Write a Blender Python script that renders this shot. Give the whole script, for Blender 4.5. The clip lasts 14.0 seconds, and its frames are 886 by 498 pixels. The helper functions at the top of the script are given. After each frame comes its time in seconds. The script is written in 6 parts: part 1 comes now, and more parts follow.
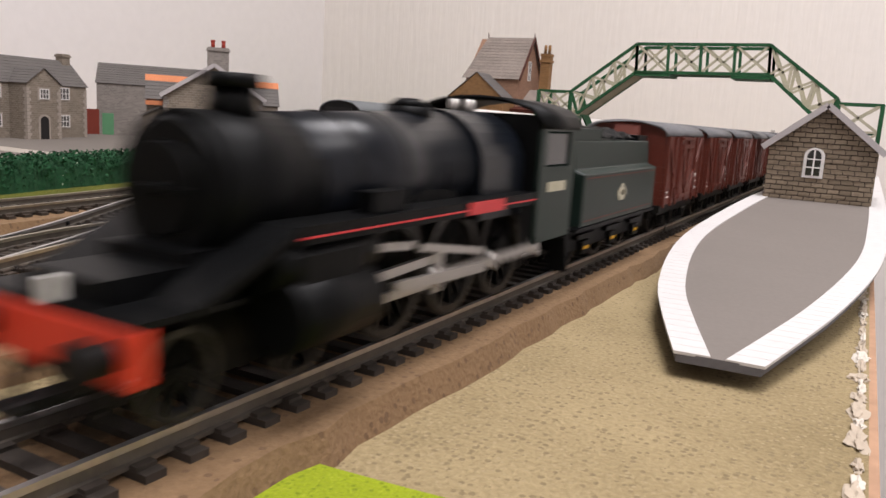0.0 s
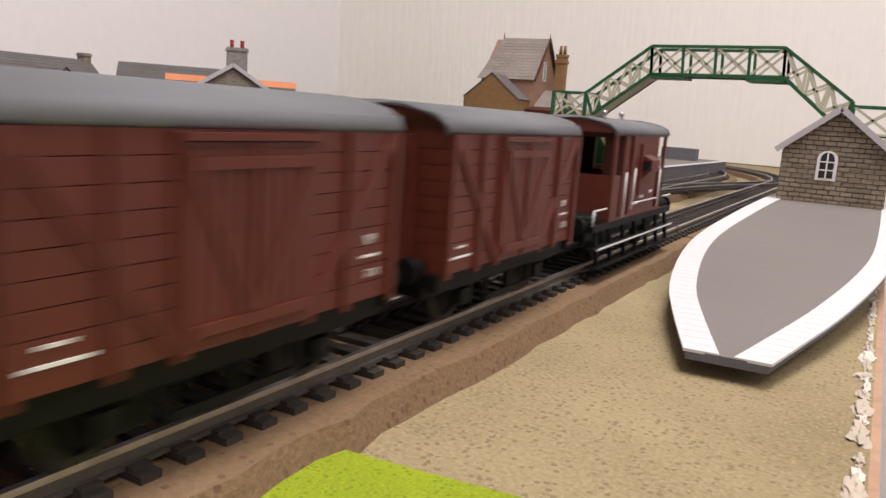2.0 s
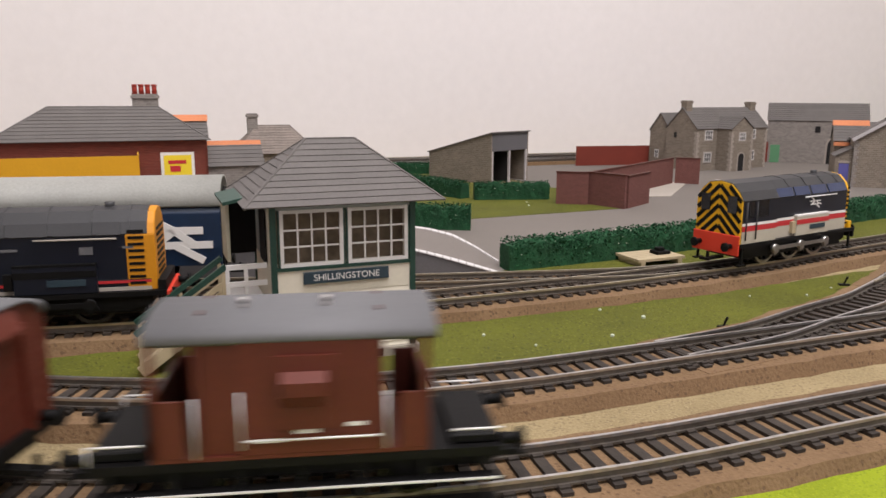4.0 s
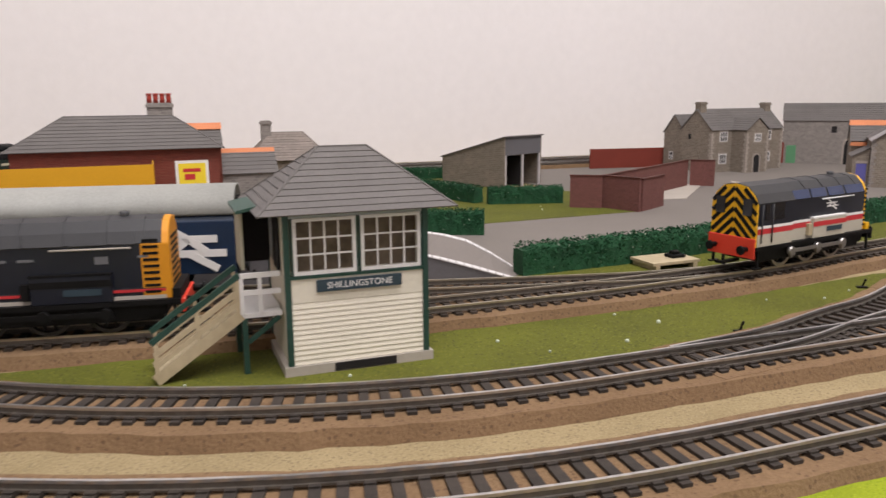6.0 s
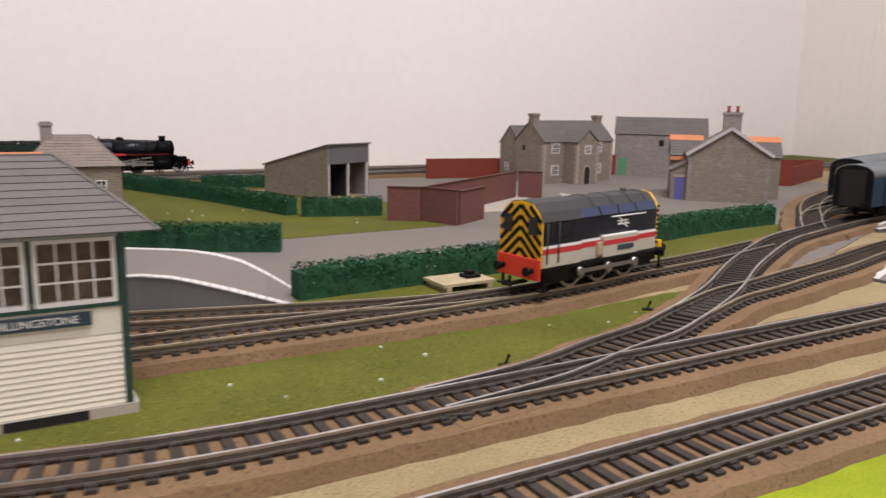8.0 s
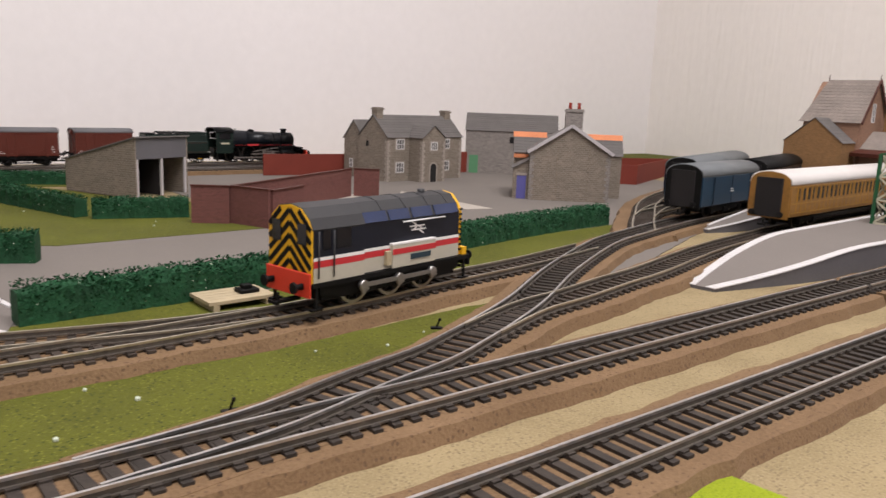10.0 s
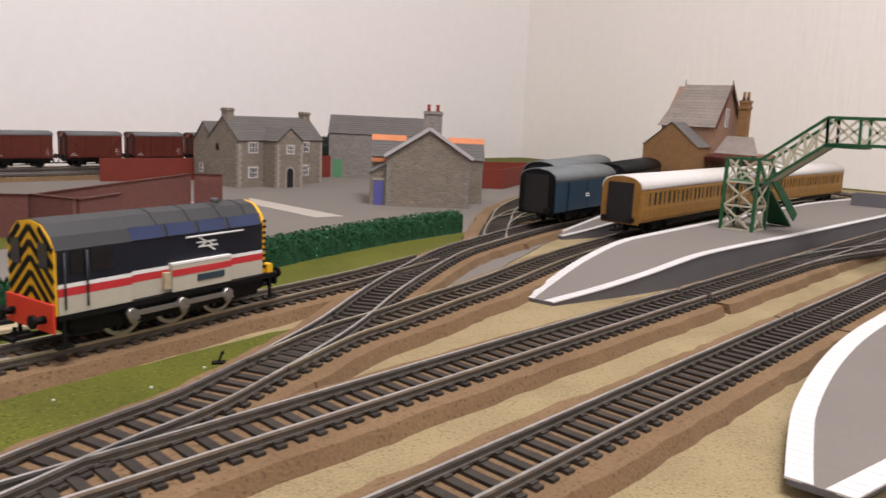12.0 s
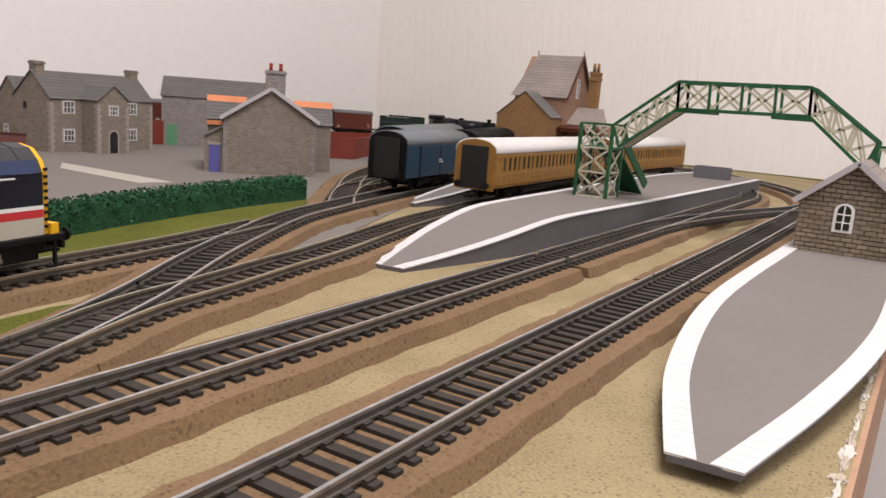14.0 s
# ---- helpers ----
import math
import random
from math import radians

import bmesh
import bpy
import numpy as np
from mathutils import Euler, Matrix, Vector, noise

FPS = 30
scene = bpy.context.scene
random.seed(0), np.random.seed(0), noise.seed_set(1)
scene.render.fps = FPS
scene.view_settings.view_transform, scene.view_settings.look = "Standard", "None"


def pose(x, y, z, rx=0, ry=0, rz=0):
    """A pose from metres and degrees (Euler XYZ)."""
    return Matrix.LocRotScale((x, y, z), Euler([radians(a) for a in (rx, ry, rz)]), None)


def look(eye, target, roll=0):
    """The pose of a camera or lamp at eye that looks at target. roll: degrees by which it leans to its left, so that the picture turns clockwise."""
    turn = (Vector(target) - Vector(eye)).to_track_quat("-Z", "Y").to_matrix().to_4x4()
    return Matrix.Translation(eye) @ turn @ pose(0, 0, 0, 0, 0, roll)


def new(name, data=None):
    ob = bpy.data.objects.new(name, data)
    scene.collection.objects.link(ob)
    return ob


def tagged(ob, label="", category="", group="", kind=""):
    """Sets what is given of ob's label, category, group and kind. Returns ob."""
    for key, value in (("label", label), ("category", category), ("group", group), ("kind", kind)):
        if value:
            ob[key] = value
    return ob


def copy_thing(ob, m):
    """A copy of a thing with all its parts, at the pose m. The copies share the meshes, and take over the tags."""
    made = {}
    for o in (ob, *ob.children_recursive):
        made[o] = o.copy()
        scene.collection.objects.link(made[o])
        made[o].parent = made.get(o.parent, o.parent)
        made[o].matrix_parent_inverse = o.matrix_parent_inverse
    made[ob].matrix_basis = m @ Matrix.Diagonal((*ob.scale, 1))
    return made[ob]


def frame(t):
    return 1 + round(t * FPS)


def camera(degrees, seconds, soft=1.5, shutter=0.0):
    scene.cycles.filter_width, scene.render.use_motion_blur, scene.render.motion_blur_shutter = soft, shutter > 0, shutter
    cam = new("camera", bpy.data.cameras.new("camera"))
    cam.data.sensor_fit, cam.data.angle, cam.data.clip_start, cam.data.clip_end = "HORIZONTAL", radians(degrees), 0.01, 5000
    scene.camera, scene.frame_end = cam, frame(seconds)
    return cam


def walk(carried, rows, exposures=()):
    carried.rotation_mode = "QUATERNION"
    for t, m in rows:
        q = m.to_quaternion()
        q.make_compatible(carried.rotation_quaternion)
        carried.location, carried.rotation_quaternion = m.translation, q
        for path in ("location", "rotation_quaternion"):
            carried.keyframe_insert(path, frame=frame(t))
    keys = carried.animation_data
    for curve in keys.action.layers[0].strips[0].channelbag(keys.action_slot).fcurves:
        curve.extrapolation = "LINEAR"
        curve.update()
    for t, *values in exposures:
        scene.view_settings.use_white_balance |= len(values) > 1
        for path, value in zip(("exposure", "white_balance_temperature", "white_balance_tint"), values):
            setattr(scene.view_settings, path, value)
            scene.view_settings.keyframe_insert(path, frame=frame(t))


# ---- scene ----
cam = camera(59.9, 14.0, soft=1.5, shutter=0.5)
PATH = [
    (0, (0.089, -0.006, 0.051), (-0.843, 1.729, -0.293), 3.7),
    (0.5, (0.089, -0.012, 0.052), (-0.855, 1.715, -0.301), 3.7),
    (1, (0.09, -0.01, 0.052), (-0.85, 1.72, -0.297), 3.8),
    (1.5, (0.091, -0.015, 0.052), (-0.849, 1.716, -0.293), 3.5),
    (2, (0.091, -0.012, 0.052), (-0.871, 1.707, -0.297), 4.0),
    (2.2, (0.0915, -0.0185, 0.0545), (-0.9004, 1.6833, -0.2917), 3.8),
    (2.5, (0.1045, -0.0470, 0.0605), (-1.0710, 1.5427, -0.2413), 3.4),
    (2.8, (0.1234, -0.1048, 0.0727), (-1.2941, 1.2741, -0.2260), 2.9),
    (3, (0.1299, -0.1406, 0.0808), (-1.4188, 1.0903, -0.2135), 3.4),
    (3.2, (0.1360, -0.1773, 0.0854), (-1.5014, 0.9190, -0.2567), 2.8),
    (3.5, (0.1476, -0.2205, 0.0933), (-1.5993, 0.6649, -0.3124), 2.2),
    (3.7, (0.1622, -0.2445, 0.0994), (-1.6483, 0.5012, -0.3081), 0.5),
    (5.8, (0.168, -0.251, 0.104), (-1.681, 0.405, -0.282), -0.2),
    (6, (0.164, -0.246, 0.102), (-1.677, 0.432, -0.288), -0.5),
    (6.5, (0.161, -0.238, 0.103), (-1.671, 0.466, -0.285), -0.6),
    (7, (0.158, -0.228, 0.101), (-1.651, 0.536, -0.279), 0.1),
    (7.5, (0.157, -0.209, 0.103), (-1.604, 0.665, -0.266), 0.4),
    (8, (0.147, -0.184, 0.102), (-1.555, 0.799, -0.27), 1.1),
    (10.3, (0.129, -0.105, 0.1), (-1.38, 1.153, -0.271), 2.3),
    (10.5, (0.128, -0.1, 0.1), (-1.368, 1.175, -0.27), 2.4),
    (11, (0.124, -0.085, 0.097), (-1.325, 1.242, -0.277), 2.9),
    (11.5, (0.123, -0.068, 0.098), (-1.274, 1.318, -0.262), 2.8),
    (12, (0.123, -0.055, 0.099), (-1.221, 1.383, -0.253), 2.7),
    (12.5, (0.118, -0.042, 0.098), (-1.147, 1.464, -0.267), 3.3),
    (13, (0.113, -0.028, 0.093), (-1.066, 1.549, -0.261), 3.9),
    (13.5, (0.106, -0.021, 0.087), (-0.993, 1.604, -0.302), 4.2),
    (14, (0.102, -0.018, 0.082), (-0.943, 1.646, -0.296), 4.3),
]
walk(cam, [(t, look(eye, target, roll)) for t, eye, target, roll in PATH], exposures=[(0, 0.0), (14, 0.0)])

# ---- light: a closed room lit by ceiling strips ----
world = bpy.data.worlds.new("room_air")
world.use_nodes = True
world.node_tree.nodes["Background"].inputs[0].default_value = (0.9, 0.93, 1.0, 1)
world.node_tree.nodes["Background"].inputs[1].default_value = 0.02
scene.world = world


def strip_lamp(x, y, z, size_x, size_y, watts, colour):
    data = bpy.data.lights.new("ceiling_strip", "AREA")
    data.shape, data.size, data.size_y, data.energy, data.color = "RECTANGLE", size_x, size_y, watts, colour
    ob = new("ceiling_strip", data)
    ob.matrix_world = pose(x, y, z)
    return ob


strip_lamp(0.25, 0.15, 1.56, 0.5, 1.1, 32.5, (1.0, 0.955, 0.98))
strip_lamp(1.1, -0.5, 1.56, 0.6, 1.2, 16.5, (1.0, 0.95, 0.97))

# ---- materials ----


def mat(name, colour, rough=0.6, metal=0.0, vary=0.18, grain=900.0, stain=45.0, bump=0.15, tint=None, random_by_object=0.0, spec=0.4):
    """Colour with fine grain and large stains, and a fine relief."""
    m = bpy.data.materials.new(name)
    m.use_nodes = True
    nt = m.node_tree
    bsdf = nt.nodes["Principled BSDF"]
    bsdf.inputs["Roughness"].default_value, bsdf.inputs["Metallic"].default_value = rough, metal
    bsdf.inputs["Specular IOR Level"].default_value = spec
    coord = nt.nodes.new("ShaderNodeTexCoord")
    fine, broad = nt.nodes.new("ShaderNodeTexNoise"), nt.nodes.new("ShaderNodeTexNoise")
    for node, scale, detail in ((fine, grain, 4), (broad, stain, 3)):
        node.inputs["Scale"].default_value, node.inputs["Detail"].default_value = scale, detail
        nt.links.new(coord.outputs["Object"], node.inputs["Vector"])
    add = nt.nodes.new("ShaderNodeMath")
    add.operation = "ADD"
    nt.links.new(fine.outputs["Fac"], add.inputs[0])
    nt.links.new(broad.outputs["Fac"], add.inputs[1])
    last = add.outputs[0]
    if random_by_object:
        info = nt.nodes.new("ShaderNodeObjectInfo")
        scaled = nt.nodes.new("ShaderNodeMath")
        scaled.operation = "MULTIPLY_ADD"
        scaled.inputs[1].default_value, scaled.inputs[2].default_value = random_by_object, -0.5 * random_by_object
        nt.links.new(info.outputs["Random"], scaled.inputs[0])
        more = nt.nodes.new("ShaderNodeMath")
        nt.links.new(last, more.inputs[0])
        nt.links.new(scaled.outputs[0], more.inputs[1])
        last = more.outputs[0]
    ramp = nt.nodes.new("ShaderNodeMapRange")
    ramp.inputs[1].default_value, ramp.inputs[2].default_value = 0.6, 1.4
    nt.links.new(last, ramp.inputs[0])
    mix = nt.nodes.new("ShaderNodeMix")
    mix.data_type = "RGBA"
    lo = [c * (1 - vary) for c in colour]
    hi = [min(1, c * (1 + vary)) for c in (tint or colour)]
    mix.inputs[6].default_value, mix.inputs[7].default_value = (*lo, 1), (*hi, 1)
    nt.links.new(ramp.outputs[0], mix.inputs[0])
    nt.links.new(mix.outputs[2], bsdf.inputs["Base Color"])
    if bump:
        bn = nt.nodes.new("ShaderNodeBump")
        bn.inputs["Strength"].default_value, bn.inputs["Distance"].default_value = bump, 0.0006
        nt.links.new(fine.outputs["Fac"], bn.inputs["Height"])
        nt.links.new(bn.outputs[0], bsdf.inputs["Normal"])
    return m


def masonry(name, stone, mortar, course=0.0014, length=0.0035, vary=0.3, turn=0.0, bump=0.5):
    """Printed card masonry: courses of uneven stones, on walls of any direction."""
    m = mat(name, stone, 0.85, vary=vary, grain=700, stain=60, bump=0.0)
    nt = m.node_tree
    bsdf = nt.nodes["Principled BSDF"]
    coord = nt.nodes.new("ShaderNodeTexCoord")
    sep = nt.nodes.new("ShaderNodeSeparateXYZ")
    nt.links.new(coord.outputs["Object"], sep.inputs[0])
    along = nt.nodes.new("ShaderNodeMath")
    nt.links.new(sep.outputs[0], along.inputs[0])
    nt.links.new(sep.outputs[1], along.inputs[1])
    join = nt.nodes.new("ShaderNodeCombineXYZ")
    nt.links.new(along.outputs[0], join.inputs[0])
    nt.links.new(sep.outputs[2], join.inputs[1])
    wob = nt.nodes.new("ShaderNodeTexNoise")
    wob.inputs["Scale"].default_value = 260
    nt.links.new(coord.outputs["Object"], wob.inputs["Vector"])
    bend = nt.nodes.new("ShaderNodeVectorMath")
    bend.operation = "MULTIPLY_ADD"
    bend.inputs[1].default_value = (0.0009, 0.0009, 0)
    nt.links.new(wob.outputs["Color"], bend.inputs[0])
    nt.links.new(join.outputs[0], bend.inputs[2])
    brick = nt.nodes.new("ShaderNodeTexBrick")
    brick.inputs["Scale"].default_value = 1.0
    brick.inputs["Brick Width"].default_value, brick.inputs["Row Height"].default_value = length, course
    brick.inputs["Mortar Size"].default_value = course * 0.09
    brick.inputs["Bias"].default_value = 0.0
    nt.links.new(bend.outputs[0], brick.inputs["Vector"])
    old = bsdf.inputs["Base Color"].links[0].from_socket
    brick.inputs["Color2"].default_value = (*[c * 0.72 for c in stone], 1)
    brick.inputs["Mortar"].default_value = (*mortar, 1)
    nt.links.new(old, brick.inputs["Color1"])
    nt.links.new(brick.outputs["Color"], bsdf.inputs["Base Color"])
    bn = nt.nodes.new("ShaderNodeBump")
    bn.inputs["Strength"].default_value, bn.inputs["Distance"].default_value = bump, 0.0003
    bn.invert = True
    nt.links.new(brick.outputs["Fac"], bn.inputs["Height"])
    nt.links.new(bn.outputs[0], bsdf.inputs["Normal"])
    return m


def speckle(m, colour, scale, radius, share):
    """Small scattered grains of another colour, each in its own cell."""
    nt = m.node_tree
    bsdf = nt.nodes["Principled BSDF"]
    coord, cells = nt.nodes.new("ShaderNodeTexCoord"), nt.nodes.new("ShaderNodeTexVoronoi")
    cells.inputs["Scale"].default_value = scale
    nt.links.new(coord.outputs["Object"], cells.inputs["Vector"])
    sep = nt.nodes.new("ShaderNodeSeparateColor")
    nt.links.new(cells.outputs["Color"], sep.inputs[0])
    near, some, both = (nt.nodes.new("ShaderNodeMath") for _ in range(3))
    near.operation, some.operation, both.operation = "LESS_THAN", "LESS_THAN", "MULTIPLY"
    near.inputs[1].default_value, some.inputs[1].default_value = radius, share
    nt.links.new(cells.outputs["Distance"], near.inputs[0])
    nt.links.new(sep.outputs[0], some.inputs[0])
    nt.links.new(near.outputs[0], both.inputs[0])
    nt.links.new(some.outputs[0], both.inputs[1])
    mix = nt.nodes.new("ShaderNodeMix")
    mix.data_type = "RGBA"
    nt.links.new(both.outputs[0], mix.inputs[0])
    nt.links.new(bsdf.inputs["Base Color"].links[0].from_socket, mix.inputs[6])
    mix.inputs[7].default_value = (*colour, 1)
    nt.links.new(mix.outputs[2], bsdf.inputs["Base Color"])
    return m


M_wall = mat("emulsion_wall", (0.84, 0.81, 0.80), 0.9, vary=0.03, grain=60, stain=3, bump=0.5)
M_wall_b = mat("papered_wall", (0.83, 0.79, 0.745), 0.9, vary=0.03, grain=60, stain=3, bump=0.0)
M_ceiling = mat("ceiling_paint", (0.8, 0.79, 0.77), 0.9, vary=0.03, grain=30, stain=2, bump=0.1)
M_floor = mat("carpet", (0.26, 0.24, 0.245), 0.95, vary=0.2, grain=300, stain=8, bump=0.3)
M_ply = mat("plywood_edge", (0.40, 0.24, 0.15), 0.8, vary=0.2, grain=250, stain=20)
M_sand = mat("sandy_board", (0.262, 0.198, 0.098), 0.95, vary=0.22, grain=950, stain=26, bump=1.0, tint=(0.30, 0.235, 0.128))
speckle(M_sand, (0.205, 0.155, 0.083), 820, 0.42, 0.3)
speckle(M_sand, (0.32, 0.25, 0.14), 1000, 0.38, 0.25)
M_cork = mat("cork_bed", (0.165, 0.097, 0.046), 0.95, vary=0.22, grain=900, stain=24, bump=0.7, tint=(0.185, 0.115, 0.06))
speckle(M_cork, (0.12, 0.07, 0.036), 620, 0.36, 0.3)
M_grass = mat("grass_mat", (0.088, 0.094, 0.006), 0.95, vary=0.30, grain=1600, stain=22, bump=0.8)
speckle(M_grass, (0.17, 0.165, 0.02), 900, 0.35, 0.25)
speckle(M_grass, (0.035, 0.042, 0.004), 650, 0.33, 0.25)
M_lime = mat("lime_grass_mat", (0.23, 0.285, 0.007), 0.95, vary=0.25, grain=1600, stain=40, bump=0.8)
speckle(M_lime, (0.28, 0.33, 0.015), 1300, 0.38, 0.3)
speckle(M_lime, (0.17, 0.22, 0.005), 1100, 0.38, 0.3)
M_yard = mat("grey_card", (0.170, 0.150, 0.132), 0.9, vary=0.08, grain=500, stain=14, bump=0.15)
M_strip = mat("pale_card", (0.40, 0.36, 0.31), 0.9, vary=0.08, grain=500, stain=30)
M_sleeper = mat("black_sleeper", (0.033, 0.0255, 0.020), 0.75, vary=0.35, grain=900, stain=90, random_by_object=0.5)
M_sleeper_b = mat("brown_sleeper", (0.045, 0.033, 0.024), 0.8, vary=0.35, grain=900, stain=90, random_by_object=0.5)
M_rail = mat("nickel_rail", (0.56, 0.55, 0.54), 0.28, 0.9, vary=0.25, grain=400, stain=40, bump=0.05)
M_railside = mat("rail_web", (0.15, 0.132, 0.112), 0.48, 0.65, vary=0.3, grain=500, stain=60, bump=0.1)
M_rail_b = mat("dull_brass_rail", (0.50, 0.45, 0.35), 0.32, 0.85, vary=0.25, grain=400, stain=40, bump=0.05)
M_hedge = mat("hedge_foam", (0.010, 0.060, 0.022), 0.9, vary=0.5, grain=700, stain=120, bump=0.8)
M_leaf = mat("hedge_leaf", (0.007, 0.062, 0.02), 0.75, vary=0.6, grain=700, stain=300, bump=0.0)
M_speck = mat("pale_speck", (0.55, 0.60, 0.48), 0.9, vary=0.2, bump=0.0)
M_plat = mat("platform_card", (0.172, 0.151, 0.135), 0.85, vary=0.07, grain=700, stain=18, bump=0.1)
M_platside = mat("platform_side_card", (0.115, 0.110, 0.118), 0.85, vary=0.12, grain=700, stain=25, bump=0.1)
M_white = mat("white_edging", (0.585, 0.565, 0.555), 0.75, vary=0.05, grain=400, stain=60, bump=0.08)
M_stone = masonry("grey_rubble", (0.225, 0.186, 0.146), (0.275, 0.235, 0.19), 0.0021, 0.0046)
M_stone_p = masonry("pale_rubble", (0.25, 0.222, 0.20), (0.30, 0.27, 0.245), 0.0019, 0.0042, 0.2)
M_stone_h = masonry("hut_rubble", (0.285, 0.225, 0.16), (0.07, 0.052, 0.04), 0.0024, 0.0052, 0.3, bump=1.0)
M_brick = masonry("red_brick", (0.17, 0.033, 0.020), (0.22, 0.08, 0.055), 0.0011, 0.0030, 0.15)
M_brick_p = masonry("plum_brick", (0.155, 0.056, 0.046), (0.21, 0.095, 0.08), 0.0011, 0.0030, 0.12)
M_redcard = mat("red_card", (0.17, 0.028, 0.016), 0.8, vary=0.12, grain=500, stain=40)
M_tan = masonry("tan_brick", (0.245, 0.13, 0.05), (0.26, 0.145, 0.065), 0.0010, 0.0030, 0.1, bump=0.15)
M_pinkbrick = masonry("buff_brick", (0.30, 0.17, 0.11), (0.32, 0.19, 0.13), 0.0010, 0.0030, 0.1, bump=0.15)
M_slate = mat("slate_card", (0.128, 0.117, 0.110), 0.8, vary=0.13, grain=900, stain=60, bump=0.25, random_by_object=0.3)
M_slate_l = mat("pale_slate_card", (0.225, 0.19, 0.165), 0.85, vary=0.2, grain=400, stain=70, bump=0.3, random_by_object=0.3)
M_orange = mat("orange_ridge_tile", (0.60, 0.22, 0.10), 0.8, vary=0.15)
M_redpot = mat("red_chimney_pot", (0.33, 0.035, 0.02), 0.7, vary=0.2)
M_quoin = mat("pale_quoin", (0.33, 0.285, 0.245), 0.85, vary=0.15, grain=800)
M_winwhite = mat("white_window_bar", (0.72, 0.70, 0.68), 0.6, vary=0.05, bump=0.0)
M_pane = mat("dark_pane", (0.012, 0.012, 0.014), 0.12, vary=0.3, bump=0.0, spec=0.6)
M_pane_card = mat("printed_pane", (0.085, 0.078, 0.074), 0.5, vary=0.25, bump=0.0)
M_black = mat("black_plastic", (0.0035, 0.0032, 0.0032), 0.6, vary=0.3, grain=700, stain=80, bump=0.1, spec=0.2)
# near-black that paints the shade inside openings; also used for plain black parts
M_void = mat("dark_interior", (0.012, 0.010, 0.010), 0.9, vary=0.2, bump=0.0)
M_doorgreen = mat("green_door", (0.10, 0.26, 0.13), 0.7, vary=0.1)
M_doorblue = mat("blue_door", (0.10, 0.095, 0.30), 0.7, vary=0.1)
M_barge = mat("grey_bargeboard", (0.45, 0.42, 0.42), 0.7, vary=0.08)
M_bridge = mat("bridge_green", (0.012, 0.085, 0.03), 0.55, vary=0.25, grain=500, stain=80)
M_cream = mat("bridge_cream", (0.46, 0.43, 0.32), 0.7, vary=0.15, grain=500, stain=90)
M_sbcream = mat("signal_box_cream", (0.74, 0.69, 0.57), 0.65, vary=0.06, grain=500, stain=50, bump=0.1)
M_sbgreen = mat("signal_box_green", (0.018, 0.055, 0.04), 0.5, vary=0.2)
M_sbgrey = mat("signal_box_grey", (0.33, 0.36, 0.35), 0.6, vary=0.1)
M_curtain = mat("box_interior", (0.20, 0.155, 0.11), 0.9, vary=0.4, grain=350, stain=110, bump=0.0)
M_sign = mat("sign_navy", (0.025, 0.045, 0.06), 0.5, vary=0.1, bump=0.0)
M_bauxite = mat("bauxite_brown", (0.102, 0.019, 0.010), 0.5, vary=0.14, grain=900, stain=60, bump=0.1)
M_bauxite_d = mat("bauxite_strap", (0.068, 0.014, 0.007), 0.55, vary=0.14, grain=900, stain=60, bump=0.1)
M_roofgrey = mat("van_roof_grey", (0.135, 0.135, 0.14), 0.7, vary=0.08, grain=900, stain=50, bump=0.08)
M_decal = mat("white_transfer", (0.75, 0.73, 0.70), 0.6, vary=0.05, bump=0.0)
M_handrail = mat("white_handrail", (0.72, 0.71, 0.70), 0.35, vary=0.05, bump=0.0)
M_loco = mat("loco_black", (0.0028, 0.003, 0.0033), 0.45, vary=0.3, grain=700, stain=70, bump=0.08, spec=0.1)
M_locogreen = mat("loco_dark_green", (0.010, 0.020, 0.016), 0.4, vary=0.15, grain=700, stain=70, bump=0.06, spec=0.25)
M_smoke = mat("sooty_boiler", (0.005, 0.0065, 0.0095), 0.3, vary=0.5, grain=500, stain=60, bump=0.08, spec=0.3)
M_redbeam = mat("red_buffer_beam", (0.62, 0.045, 0.02), 0.5, vary=0.08, bump=0.05)
M_steel = mat("bright_steel", (0.42, 0.40, 0.38), 0.36, 0.9, vary=0.2, bump=0.05)
M_tyre = mat("dull_tyre", (0.045, 0.042, 0.040), 0.45, 0.6, vary=0.2, bump=0.05)
M_yellow = mat("warning_yellow", (0.74, 0.40, 0.010), 0.5, vary=0.05, bump=0.03)
M_amber = mat("warning_orange", (0.62, 0.25, 0.010), 0.5, vary=0.06, bump=0.03)
M_ic_grey = mat("charcoal_livery", (0.010, 0.012, 0.020), 0.3, vary=0.12, bump=0.03)
M_ic_roof = mat("charcoal_roof", (0.032, 0.032, 0.034), 0.5, vary=0.15, bump=0.05)
M_ic_beige = mat("beige_livery", (0.46, 0.42, 0.34), 0.45, vary=0.06, bump=0.03)
M_ic_red = mat("red_stripe", (0.50, 0.03, 0.035), 0.45, vary=0.06, bump=0.0)
# charcoal bonnet panels with their bluish sheen put into the colour
M_ic_blue = mat("blue_sheen_panel", (0.022, 0.034, 0.085), 0.25, vary=0.15, bump=0.0)
M_coachblue = mat("coach_blue", (0.012, 0.040, 0.072), 0.4, vary=0.15, bump=0.03)
M_railblue = mat("rail_blue", (0.007, 0.022, 0.055), 0.45, vary=0.15, bump=0.03)
M_teak = mat("teak_livery", (0.25, 0.122, 0.025), 0.5, vary=0.22, grain=450, stain=120, bump=0.05)
M_teak_d = mat("teak_panel", (0.36, 0.18, 0.022), 0.5, vary=0.22, grain=450, stain=120, bump=0.05)
M_coachroof = mat("white_coach_roof", (0.60, 0.57, 0.54), 0.6, vary=0.06, bump=0.05)
